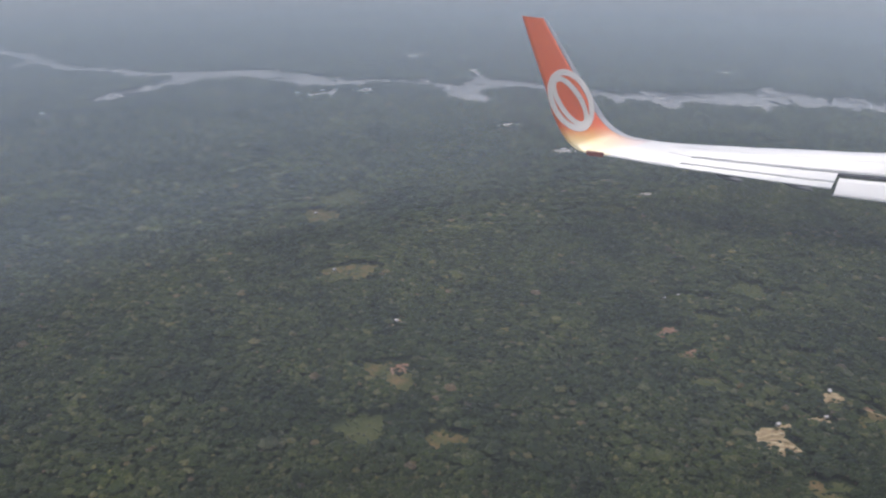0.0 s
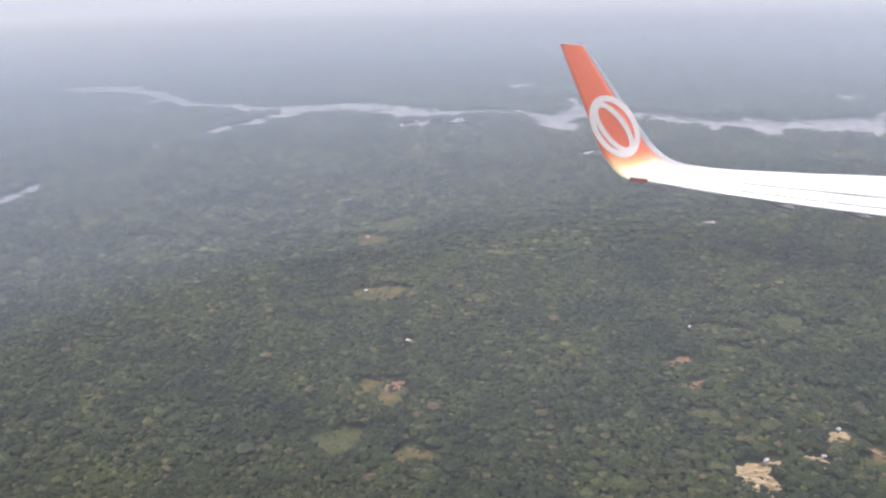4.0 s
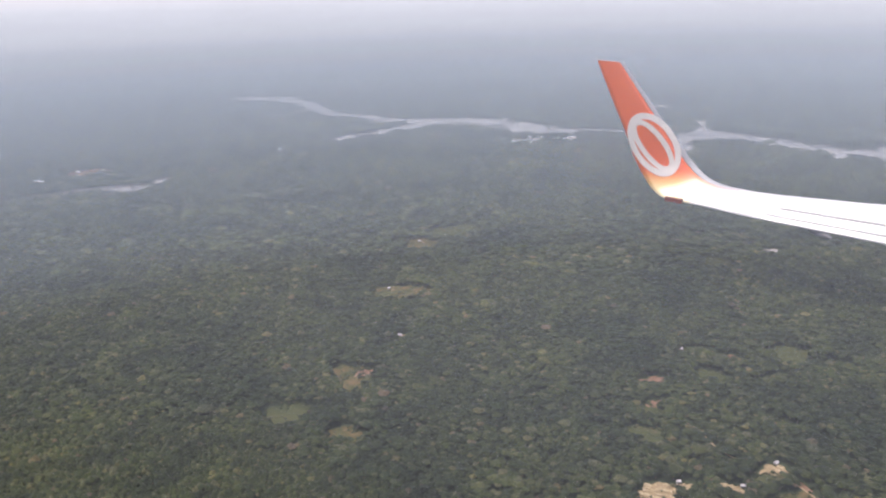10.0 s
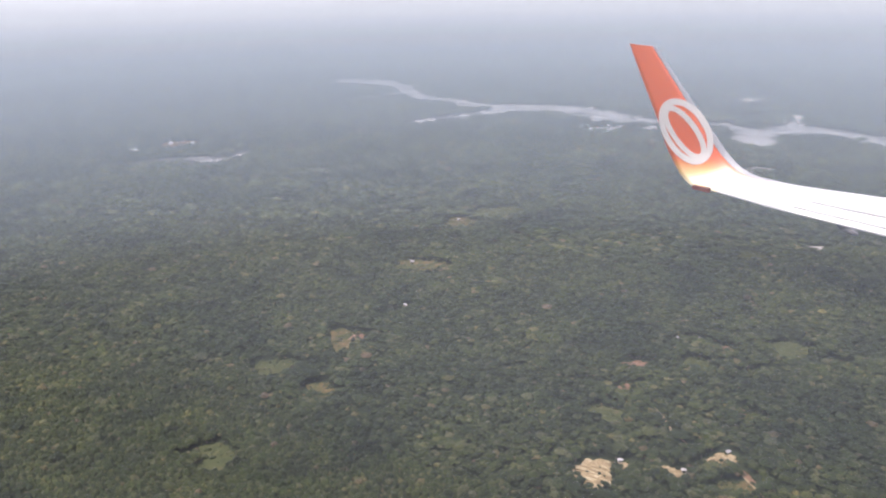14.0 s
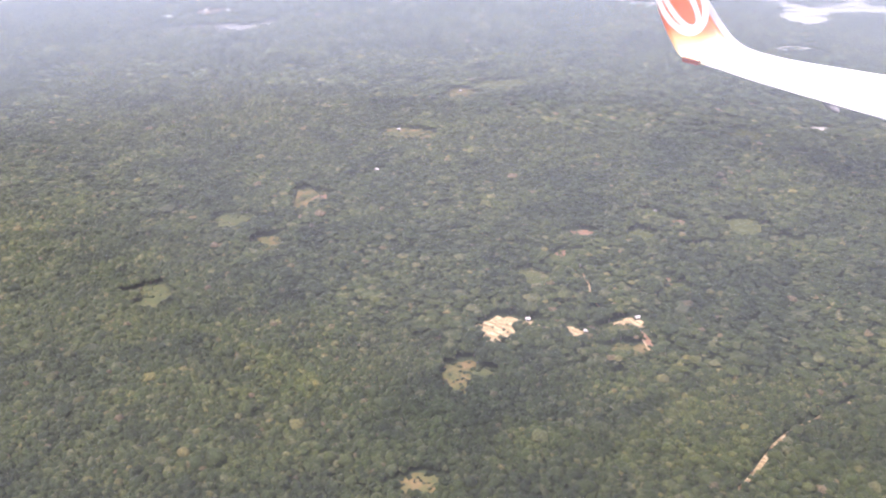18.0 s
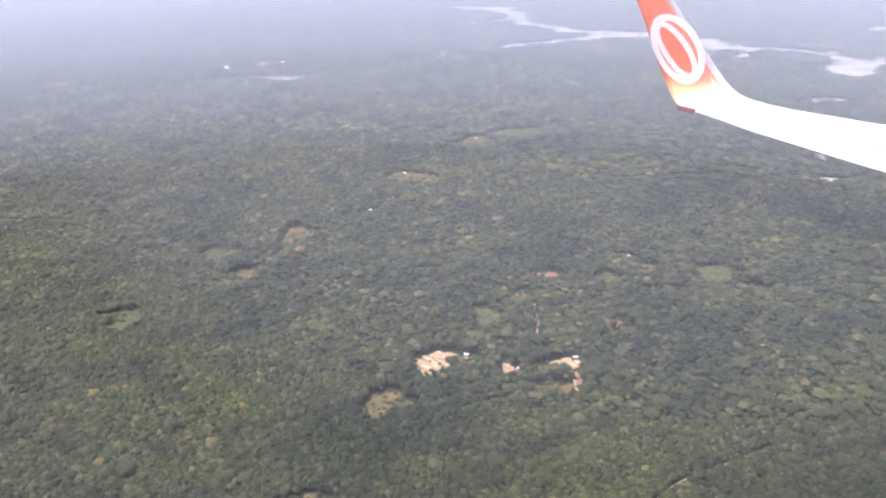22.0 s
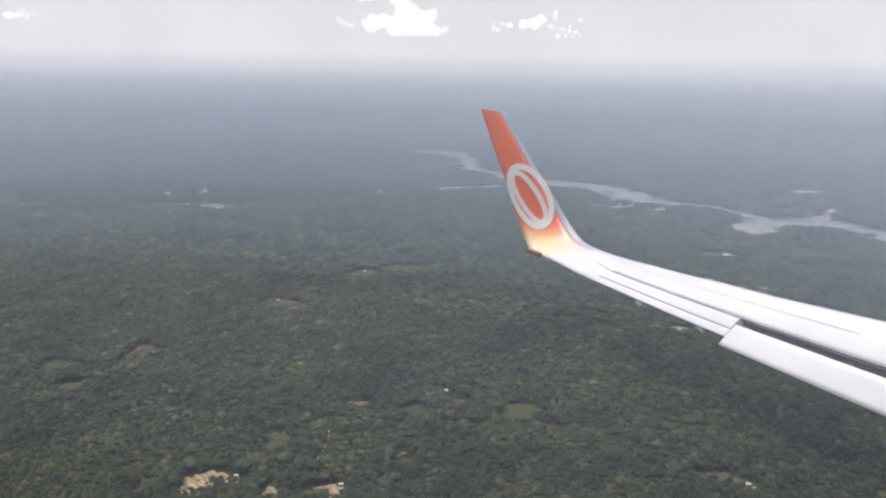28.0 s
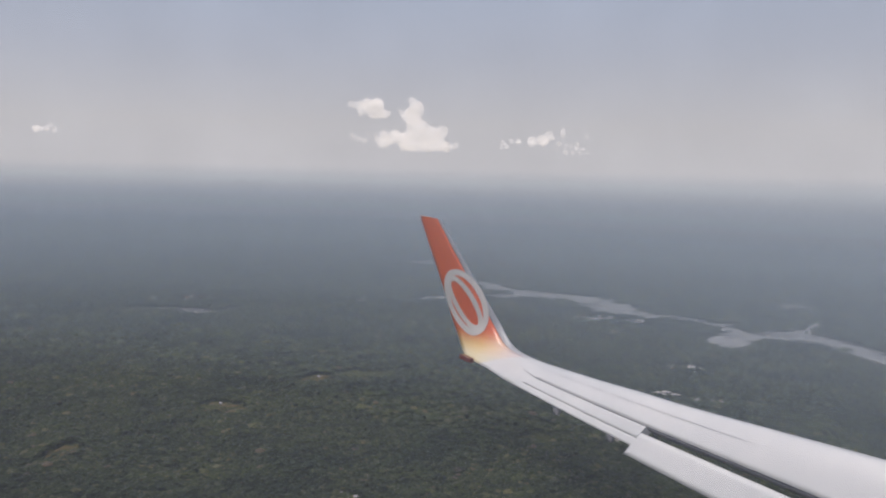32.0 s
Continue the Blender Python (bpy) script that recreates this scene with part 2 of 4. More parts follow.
def height_ramp(nt, link, z0, z1, stops):
    g = nt.nodes.new("ShaderNodeNewGeometry")
    s = nt.nodes.new("ShaderNodeSeparateXYZ")
    link(g.outputs["Position"], s.inputs[0])
    mr = nt.nodes.new("ShaderNodeMapRange")
    mr.inputs[1].default_value, mr.inputs[2].default_value = z0, z1
    link(s.outputs[2], mr.inputs[0])
    r = ramp(nt, stops)
    link(mr.outputs[0], r.inputs[0])
    return r


BACK_R = 4350.0


def elevation(deg, radius=BACK_R):
    return EYE + radius * math.tan(radians(deg))


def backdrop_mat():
    m, nt, p, link = node_mat("painted_sky_haze")
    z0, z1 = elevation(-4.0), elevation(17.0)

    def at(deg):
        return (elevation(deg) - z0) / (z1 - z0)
    # Sky glow above; below the horizon, blue-grey haze painted into the emission.
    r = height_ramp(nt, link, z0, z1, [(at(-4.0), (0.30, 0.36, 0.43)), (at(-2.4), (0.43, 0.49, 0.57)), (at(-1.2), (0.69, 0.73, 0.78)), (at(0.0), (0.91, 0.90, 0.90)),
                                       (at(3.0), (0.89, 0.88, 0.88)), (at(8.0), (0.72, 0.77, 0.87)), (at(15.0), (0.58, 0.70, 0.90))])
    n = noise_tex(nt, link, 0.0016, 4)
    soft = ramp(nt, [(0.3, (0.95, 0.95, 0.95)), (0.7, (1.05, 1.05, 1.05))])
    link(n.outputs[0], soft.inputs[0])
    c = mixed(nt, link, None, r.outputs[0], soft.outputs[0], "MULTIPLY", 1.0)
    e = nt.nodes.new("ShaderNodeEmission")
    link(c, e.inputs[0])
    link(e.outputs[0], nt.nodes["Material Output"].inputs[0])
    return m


tagged(ring_mesh("backdrop_sky", BACK_R, -5, elevation(17), backdrop_mat(), rows=12), "pale hazy sky with blue-grey haze painted below the horizon", "sky", kind="structure")


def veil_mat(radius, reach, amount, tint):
    """Translucent sheet standing in for hazy air between one ring and the next: clear at the ground line, thickest at
    half height, gone at the horizon.
    """
    m, nt, p, link = node_mat("haze_sheet")
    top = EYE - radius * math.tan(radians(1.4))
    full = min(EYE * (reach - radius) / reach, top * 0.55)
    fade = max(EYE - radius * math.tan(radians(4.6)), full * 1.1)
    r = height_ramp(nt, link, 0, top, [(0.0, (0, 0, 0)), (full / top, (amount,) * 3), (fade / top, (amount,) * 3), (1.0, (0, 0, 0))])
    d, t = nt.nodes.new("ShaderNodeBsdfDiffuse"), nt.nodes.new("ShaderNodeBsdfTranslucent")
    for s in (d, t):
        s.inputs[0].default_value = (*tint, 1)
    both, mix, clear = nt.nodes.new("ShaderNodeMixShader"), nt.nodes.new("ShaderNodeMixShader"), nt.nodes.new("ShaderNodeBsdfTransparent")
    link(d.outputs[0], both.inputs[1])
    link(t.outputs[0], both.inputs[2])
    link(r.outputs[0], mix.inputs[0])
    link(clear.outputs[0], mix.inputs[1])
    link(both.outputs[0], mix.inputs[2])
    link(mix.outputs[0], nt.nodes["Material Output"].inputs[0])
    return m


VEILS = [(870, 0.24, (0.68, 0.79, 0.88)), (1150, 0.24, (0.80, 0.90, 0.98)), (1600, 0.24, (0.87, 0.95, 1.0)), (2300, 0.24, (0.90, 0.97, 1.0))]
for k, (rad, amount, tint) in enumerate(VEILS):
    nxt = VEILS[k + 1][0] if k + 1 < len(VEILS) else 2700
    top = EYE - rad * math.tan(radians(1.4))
    tagged(ring_mesh("backdrop_haze_sheet", rad, 0.5, top, veil_mat(rad, nxt, amount, tint), rows=6), "translucent sheet standing in for blue-grey haze over the forest", "haze", kind="structure")


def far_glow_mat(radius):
    """A glowing sheet painted as the last thick haze ahead of the sky: it takes over from the ground and ends at the
    horizon.
    """
    m, nt, p, link = node_mat("glowing_painted_haze")

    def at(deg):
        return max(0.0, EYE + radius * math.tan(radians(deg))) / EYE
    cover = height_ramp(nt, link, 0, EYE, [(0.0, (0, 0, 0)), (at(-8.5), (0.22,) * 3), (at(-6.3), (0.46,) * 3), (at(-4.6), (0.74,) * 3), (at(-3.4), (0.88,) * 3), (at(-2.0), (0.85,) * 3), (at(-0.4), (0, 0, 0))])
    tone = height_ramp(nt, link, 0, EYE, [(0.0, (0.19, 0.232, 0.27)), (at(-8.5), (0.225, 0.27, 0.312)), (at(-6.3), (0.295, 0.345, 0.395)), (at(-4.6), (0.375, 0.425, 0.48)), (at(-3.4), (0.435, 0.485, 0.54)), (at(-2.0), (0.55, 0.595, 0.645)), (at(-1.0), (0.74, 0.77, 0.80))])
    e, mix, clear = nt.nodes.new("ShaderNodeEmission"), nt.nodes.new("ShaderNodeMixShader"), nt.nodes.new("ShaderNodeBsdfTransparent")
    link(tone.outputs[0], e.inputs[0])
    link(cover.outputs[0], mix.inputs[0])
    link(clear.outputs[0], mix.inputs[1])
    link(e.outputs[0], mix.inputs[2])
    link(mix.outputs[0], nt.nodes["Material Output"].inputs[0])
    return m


tagged(ring_mesh("backdrop_painted_haze", 1500, 0.5, EYE - 1500 * math.tan(radians(0.4)), far_glow_mat(1500), rows=6), "glowing sheet painted as blue-grey haze below the horizon", "haze", kind="structure")


def near_veil(radius, amount, full, foot, tint):
    """Added translucent sheet standing in for haze and window glare off the aircraft's side, along the inside of its
    turn.
    """
    m, nt, p, link = node_mat("near_haze_sheet")
    r = height_ramp(nt, link, 0, 600, [(0.0, (foot,) * 3), (full / 600, (amount,) * 3), (1.0, (amount * 0.6,) * 3)])
    d, t = nt.nodes.new("ShaderNodeBsdfDiffuse"), nt.nodes.new("ShaderNodeBsdfTranslucent")
    for s in (d, t):
        s.inputs[0].default_value = (*tint, 1)
    both, mix, clear = nt.nodes.new("ShaderNodeMixShader"), nt.nodes.new("ShaderNodeMixShader"), nt.nodes.new("ShaderNodeBsdfTransparent")
    link(d.outputs[0], both.inputs[1])
    link(t.outputs[0], both.inputs[2])
    link(r.outputs[0], mix.inputs[0])
    link(clear.outputs[0], mix.inputs[1])
    link(both.outputs[0], mix.inputs[2])
    link(mix.outputs[0], nt.nodes["Material Output"].inputs[0])
    line = []
    for i in range(61):
        a = radians(-100 + 1.0 * i)
        line.append(Vector((90 + radius * math.cos(a), 921 + radius * math.sin(a), 0)))
    head, tail = Vector((-1, -0.1, 0)).normalized(), (line[-1] - line[-2]).normalized()
    line = [line[0] + head * d for d in (2400, 1200, 500, 200)] + line + [line[-1] + tail * d for d in (200, 500, 1200, 2400)]
    vs, fs, n = [], [], len(line)
    for q in line:
        for j in range(5):
            vs.append((q.x, q.y, 0.5 + 175 * j))
    for i in range(n - 1):
        for j in range(4):
            fs.append((i * 5 + j, (i + 1) * 5 + j, (i + 1) * 5 + j + 1, i * 5 + j + 1))
    me = bpy.data.meshes.new("backdrop_near_sheet")
    me.from_pydata(vs, [], fs)
    for p in me.polygons:
        p.use_smooth = True
    me.materials.append(m)
    tagged(new("backdrop_near_sheet", me), "pale sheet standing in for haze and window glare beside the aircraft", "haze", kind="structure")


near_veil(800, 0.065, 100, 0.065, (0.80, 0.76, 0.77))
near_veil(565, 0.175, 205, 0.0, (0.64, 0.68, 0.75))

# ---- ground ----
gv, gf = [], []
for i in range(41):
    for j in range(41):
        gv.append((-9000 + 450 * i + CX, -9000 + 450 * j + CY, 0))
for i in range(40):
    for j in range(40):
        gf.append((i * 41 + j, (i + 1) * 41 + j, (i + 1) * 41 + j + 1, i * 41 + j + 1))
gm = bpy.data.meshes.new("ground")
gm.from_pydata(gv, [], gf)
gm.materials.append(M_FLOOR)
tagged(new("ground", gm), "dark green forest floor reaching the horizon", "ground", kind="structure")


# ---- clearings: x, y, half length, half width, turn, material, kind ----
def blob_level(x, y, c, seed):
    """Under 1 inside an uneven oval."""
    cx, cy, a, b, turn = c[:5]
    s, k = math.sin(radians(turn)), math.cos(radians(turn))
    u, v = ((x - cx) * k + (y - cy) * s) / a, (-(x - cx) * s + (y - cy) * k) / b
    w = np.arctan2(v, u)
    edge = 1 + 0.14 * np.sin(2 * w + seed) + 0.11 * np.sin(3 * w + 2.1 * seed) + 0.09 * np.sin(5 * w + 1.3 * seed) + 0.07 * np.sin(9 * w + 3.7 * seed) + 0.05 * np.sin(14 * w + 5.1 * seed)
    return np.sqrt(u * u + v * v) / edge


CLEARED_NEAR = [
    (236, 480, 14.5, 16.5, 43, "sand"), (246, 496, 10, 4, 42, "sand"), (279, 507, 6, 8, 41, "sand"), (301, 539, 12, 6, 43, "sand"), (297, 527, 11, 6, 43, "grass"),
    (317, 512, 12, 8, 43, "dry"), (319, 529, 2.5, 7, 45, "red"), (249, 422, 12, 16, 42, "dry"), (258, 430, 9, 8, 42, "grass"), (215, 553, 10, 15, 43, "grass"),
    (213, 588, 10, 10, 43, "grass"), (212, 603, 8.5, 3.5, 43, "red"), (201, 639, 9, 6, 43, "red"), (230, 710, 4.5, 6.5, 41, "sand"), (291, 336, 13, 7, 43, "dry"),
]
CLEARED_MIDDLE = [
    (218, 706, 6, 4, 41, "dry"), (254, 707, 5.5, 5, 42, "red"), (245, 664, 14, 12, 43, "grass"), (303, 730, 19, 17, 42, "grass"), (292, 678, 13, 6, 40, "grass"),
    (341, 726, 9, 8, 43, "dry"), (294, 609, 4.5, 4.5, 45, "red"), (303, 604, 8, 6, 45, "grass"), (-45, 479, 15, 20, 43, "grass"), (11, 470, 13, 13, 42, "dry"),
    (-31, 552, 18, 22, 43, "dry"), (-27, 560, 11, 6, 43, "red"), (-82, 740, 28, 24, 41, "dry"), (-92, 732, 15, 9, 41, "grass"),
]
CLEARED_WEST = [
    (-131, 898, 24, 22, 45, "dry"), (-115, 965, 32, 26, 40, "grass"), (3, 361, 12, 6, 40, "dry"), (14, 362, 14, 17, 44, "grass"), (-30, 640, 6, 4, 40, "sand"),
    (472, 755, 18, 9, 25, "dry"), (488, 758, 7, 5, 25, "sand"), (193, 1220, 34, 15, 25, "sand"), (240, 1238, 30, 10, 30, "dry"), (120, 1370, 34, 22, 40, "sand"),
    (270, 1022, 14, 9, 45, "red"), (216, 952, 21, 19, 40, "grass"), (-850, 1051, 52, 40, 60, "red"), (-872, 968, 13, 9, 30, "sand"),
]
CLEARED_FAR = [
    (-640, 1330, 12, 8, 30, "sand"), (-735, 1268, 8, 5, 10, "sand"), (-1080, 2040, 55, 22, 20, "sand"), (-220, 1570, 50, 26, 60, "red"), (-140, 1618, 34, 15, 10, "sand"),
    (-60, 2075, 60, 30, 20, "red"), (80, 1880, 20, 45, 10, "red"), (-52, 2029, 40, 18, 0, "sand"), (683, 1978, 60, 26, 20, "sand"), (860, 2070, 40, 24, 0, "red"),
    (964, 1891, 50, 26, 20, "sand"), (-1020, 690, 28, 16, 30, "red"), (-370, 1840, 24, 12, 0, "sand"),
]
CLEARINGS = CLEARED_NEAR + CLEARED_MIDDLE + CLEARED_WEST + CLEARED_FAR
GROW = {"sand": 1.0, "red": 1.2, "dry": 0.98, "grass": 1.0}
CLEARINGS = [(c[0] + 0.8, c[1] - 0.9, c[2] * GROW[c[5]], c[3] * GROW[c[5]], c[4], c[5]) if c[1] < 1000 else (c[0], c[1], c[2] * 0.7, c[3] * 0.7, c[4], "pale" if c[0] > -800 else "red") for c in CLEARINGS]
KIND = {"sand": (M_SAND, "sandy_clearing", "pale sandy clearing cut into the forest"), "dry": (M_DRY, "dry_field", "dry yellow-green field among trees"),
        "grass": (M_GRASS, "grass_clearing", "green grass clearing ringed by forest"), "pale": (M_PALE, "dusty_clearing", "pale grey dusty clearing far off in the forest"), "red": (M_RED, "bare_soil_patch", "reddish bare soil patch among trees")}
for k, c in enumerate(CLEARINGS):
    mat, nm, lab = KIND[c[5]]
    lift = 0.12 + 0.05 * (k % 5)
    vs, fs = [(c[0], c[1], lift + 0.25)], []
    rings, seg = 5, 44
    for r_ in range(1, rings + 1):
        for i in range(seg):
            w = 2 * math.pi * i / seg
            e = float(1 / blob_level(c[0] + math.cos(w + radians(c[4])) * 1, c[1] + math.sin(w + radians(c[4])) * 1, c, k * 1.7)) * r_ / rings
            vs.append((c[0] + math.cos(w + radians(c[4])) * e, c[1] + math.sin(w + radians(c[4])) * e, lift + 0.25 * (1 - r_ / rings) + 0.35 * noise.noise((c[0] + 3 * i, r_ * 2.7, k))* (r_ < rings)))
    for i in range(seg):
        fs.append((0, 1 + i, 1 + (i + 1) % seg))
        for r_ in range(rings - 1):
            a, b = 1 + r_ * seg, 1 + (r_ + 1) * seg
            fs.append((a + i, b + i, b + (i + 1) % seg, a + (i + 1) % seg))
    me = bpy.data.meshes.new(nm)
    me.from_pydata(vs, [], fs)
    for p in me.polygons:
        p.use_smooth = True
    me.materials.append(mat)
    tagged(new(nm, me), lab, "clearing", "clearings in the forest")


# ---- rivers and tracks: smooth ribbons along a few bends (x, y, half width) ----
def spline(pts, step):
    pts = np.array(pts, float)
    out = []
    for i in range(len(pts) - 1):
        p0, p1, p2, p3 = pts[max(i - 1, 0)], pts[i], pts[i + 1], pts[min(i + 2, len(pts) - 1)]
        n = max(2, int(np.hypot(*(p2 - p1)[:2]) / step))
        for t in np.arange(n) / n:
            out.append(0.5 * (2 * p1 + (p2 - p0) * t + (2 * p0 - 5 * p1 + 4 * p2 - p3) * t ** 2 + (3 * p1 - p0 - 3 * p2 + p3) * t ** 3))
    out.append(pts[-1])
    return np.array(out)


def ribbon(name, pts, step, lift, mat, label, category, kind, ragged):
    c = spline(pts, step)
    d = np.gradient(c[:, :2], axis=0)
    d /= np.linalg.norm(d, axis=1)[:, None] + 1e-9
    nrm = np.stack([-d[:, 1], d[:, 0]], -1)
    vs, fs, cols = [], [], 5
    for i, p in enumerate(c):
        for j in range(cols):
            s = j / (cols - 1) * 2 - 1
            rag = 1 + ragged * (noise.noise((p[0] * 0.02, p[1] * 0.02, s * 3)) + 0.7 * noise.noise((p[0] * 0.06, p[1] * 0.06, s * 5)) + 0.6 * noise.noise((p[0] * 0.15, p[1] * 0.15, s * 7)))
            q = p[:2] + nrm[i] * s * max(p[2], 0.5) * rag
            vs.append((q[0], q[1], lift))
    for i in range(len(c) - 1):
        for j in range(cols - 1):
            a = i * cols + j
            fs.append((a, a + 1, a + cols + 1, a + cols))
    me = bpy.data.meshes.new(name)
    me.from_pydata(vs, [], fs)
    me.materials.append(mat)
    tagged(new(name, me), label, category, kind=kind)
    return c


RIVER_WEST = [(-1190, 1905, 30), (-1120, 1905, 44), (-1040, 1908, 42), (-930, 1868, 28), (-865, 1815, 25), (-780, 1745, 27), (-690, 1722, 23), (-600, 1700, 25), (-520, 1708, 35), (-440, 1742, 37), (-370, 1745, 40), (-310, 1725, 55), (-260, 1690, 48), (-215, 1690, 32), (-160, 1718, 17), (-95, 1732, 14), (-30, 1710, 16), (20, 1690, 21), (75, 1690, 27), (115, 1738, 32)]
RIVER_EAST = [(165, 1735, 34), (230, 1705, 38), (290, 1670, 34), (360, 1640, 36), (430, 1640, 36), (510, 1643, 44), (590, 1650, 65), (680, 1680, 71), (770, 1668, 63), (850, 1640, 60), (960, 1620, 60), (1100, 1610, 68), (1300, 1640, 68)]
SIDE_ARMS = [
    [(-592, 1440, 14), (-576, 1490, 21), (-548, 1560, 25), (-510, 1640, 27), (-470, 1690, 25)],
    [(-940, 1635, 10), (-900, 1670, 14), (-878, 1720, 16), (-862, 1790, 17)],
    [(22, 1690, 23), (45, 1640, 37), (60, 1590, 35), (84, 1548, 14)],
    [(435, 1640, 32), (438, 1590, 25), (434, 1550, 10)],
    [(690, 1690, 32), (700, 1750, 27), (705, 1800, 11)],
]
CREEKS = [
    [(100, 1740, 30), (92, 1790, 17), (82, 1850, 9)],
    [(-830, 850, 7), (-800, 900, 10), (-750, 960, 13), (-705, 982, 21), (-686, 990, 20), (-681, 1018, 13), (-684, 1050, 14), (-690, 1075, 6)],
    [(-655, 1320, 4), (-640, 1319, 9), (-622, 1311, 7), (-612, 1308, 3)],
    [(-630, 1326, 3), (-612, 1340, 6), (-596, 1352, 7), (-580, 1362, 3)],
]
WATER = [RIVER_WEST + RIVER_EAST] + SIDE_ARMS + CREEKS
TRACKS = [
    [(226, 592, 0.7), (231, 588, 0.9), (250, 571, 0.9), (266, 551, 0.8), (283, 541, 0.7)], [(303, 541, 0.8), (318, 526, 0.7), (335, 510, 0.7)],
    [(420, 430, 0.8), (422, 448, 1.3), (422, 465, 1.2), (424, 488, 1.3), (431, 510, 0.8), (443, 541, 0.9)], [(225, 1235, 2.4), (280, 1275, 2.4), (320, 1290, 1.8)],
]
def inlets():
    """Short ragged bays and creeks along both banks of the river."""
    lrng, out, main = np.random.default_rng(21), [], spline(WATER[0], 20)
    for i in range(3, len(main) - 3, 3):
        p, d = main[i], main[i + 1][:2] - main[i - 1][:2]
        d = d / np.linalg.norm(d)
        s = lrng.choice((-1, 1))
        n = np.array([-d[1], d[0]]) * s + d * lrng.uniform(-0.9, 0.9)
        n /= np.linalg.norm(n)
        reach = lrng.uniform(18, 60)
        bend = np.array([-n[1], n[0]]) * lrng.uniform(-0.35, 0.35) * reach
        a = p[:2] + n * p[2] * 0.5
        b, c = a + n * (p[2] * 0.5 + reach * 0.5), a + n * (p[2] * 0.5 + reach) + bend
        w = lrng.uniform(4, 11)
        out.append([(a[0], a[1], w * 1.6), (b[0], b[1], w), (c[0], c[1], w * 0.35)])
    return out


courses = []
for w in WATER + inlets():
    courses.append((ribbon("water", w, 5, 0.4 + 0.03 * len(courses), M_WATER, "broad pale river winding through dark forest" if len(courses) == 0 else "pale side arm of the forest river" if len(courses) < len(WATER) else "short pale creek off the forest river", "river", "structure", 1.3), 1.0))
for w in TRACKS:
    courses.append((ribbon("dirt_track", w, 4, 0.5, M_SAND, "narrow pale dirt track between the trees", "track", "structure", 0.5), 1.2))


def open_ground(x, y):
    """Where no tree stands."""
    out = np.zeros(len(x), bool)
    for k, c in enumerate(CLEARINGS):
        near = np.hypot(x - c[0], y - c[1]) < 2.2 * max(c[2], c[3])
        if near.any():
            out[near] |= blob_level(x[near], y[near], c, k * 1.7) < 0.95 + 2.6 / min(c[2], c[3])
    for c, grow in courses:
        box = (x > c[:, 0].min() - 120) & (x < c[:, 0].max() + 120) & (y > c[:, 1].min() - 120) & (y < c[:, 1].max() + 120)
        idx = np.nonzero(box)[0]
        for i0 in range(0, len(idx), 4000):
            ii = idx[i0:i0 + 4000]
            d = np.hypot(x[ii, None] - c[None, :, 0], y[ii, None] - c[None, :, 1]) - c[None, :, 2] * grow - 0.9 - 0.12 * c[None, :, 2]
            out[ii] |= d.min(1) < 0
    return out


# ---- forest ----
ARC = [(90 + 929 * math.cos(radians(a)), 921 + 929 * math.sin(radians(a))) for a in range(-96, -38, 5)]


def to_arc(x, y):
    return np.min([np.hypot(x - a, y - b) for a, b in ARC], axis=0)


def crown_shapes(level, count, cut, seed):
    """Uneven domes of leaf clumps, of unit radius."""
    out = []
    for k in range(count):
        bm = bmesh.new()
        bmesh.ops.create_icosphere(bm, subdivisions=level, radius=1)
        for v in bm.verts:
            n1 = noise.noise(v.co * 1.7 + Vector((seed + k * 9.1, 0, 0)))
            n2 = noise.noise(v.co * 4.2 + Vector((0, seed + k * 5.3, 0)))
            v.co *= 1 + 0.42 * n1 + 0.34 * n2
            v.co.z *= 0.72
        bmesh.ops.delete(bm, geom=[v for v in bm.verts if v.co.z < cut], context="VERTS")
        bm.verts.ensure_lookup_table()
        bm.verts.index_update()
        out.append((np.array([v.co[:] for v in bm.verts]), np.array([[v.index for v in f.verts] for f in bm.faces])))
        bm.free()
    return out


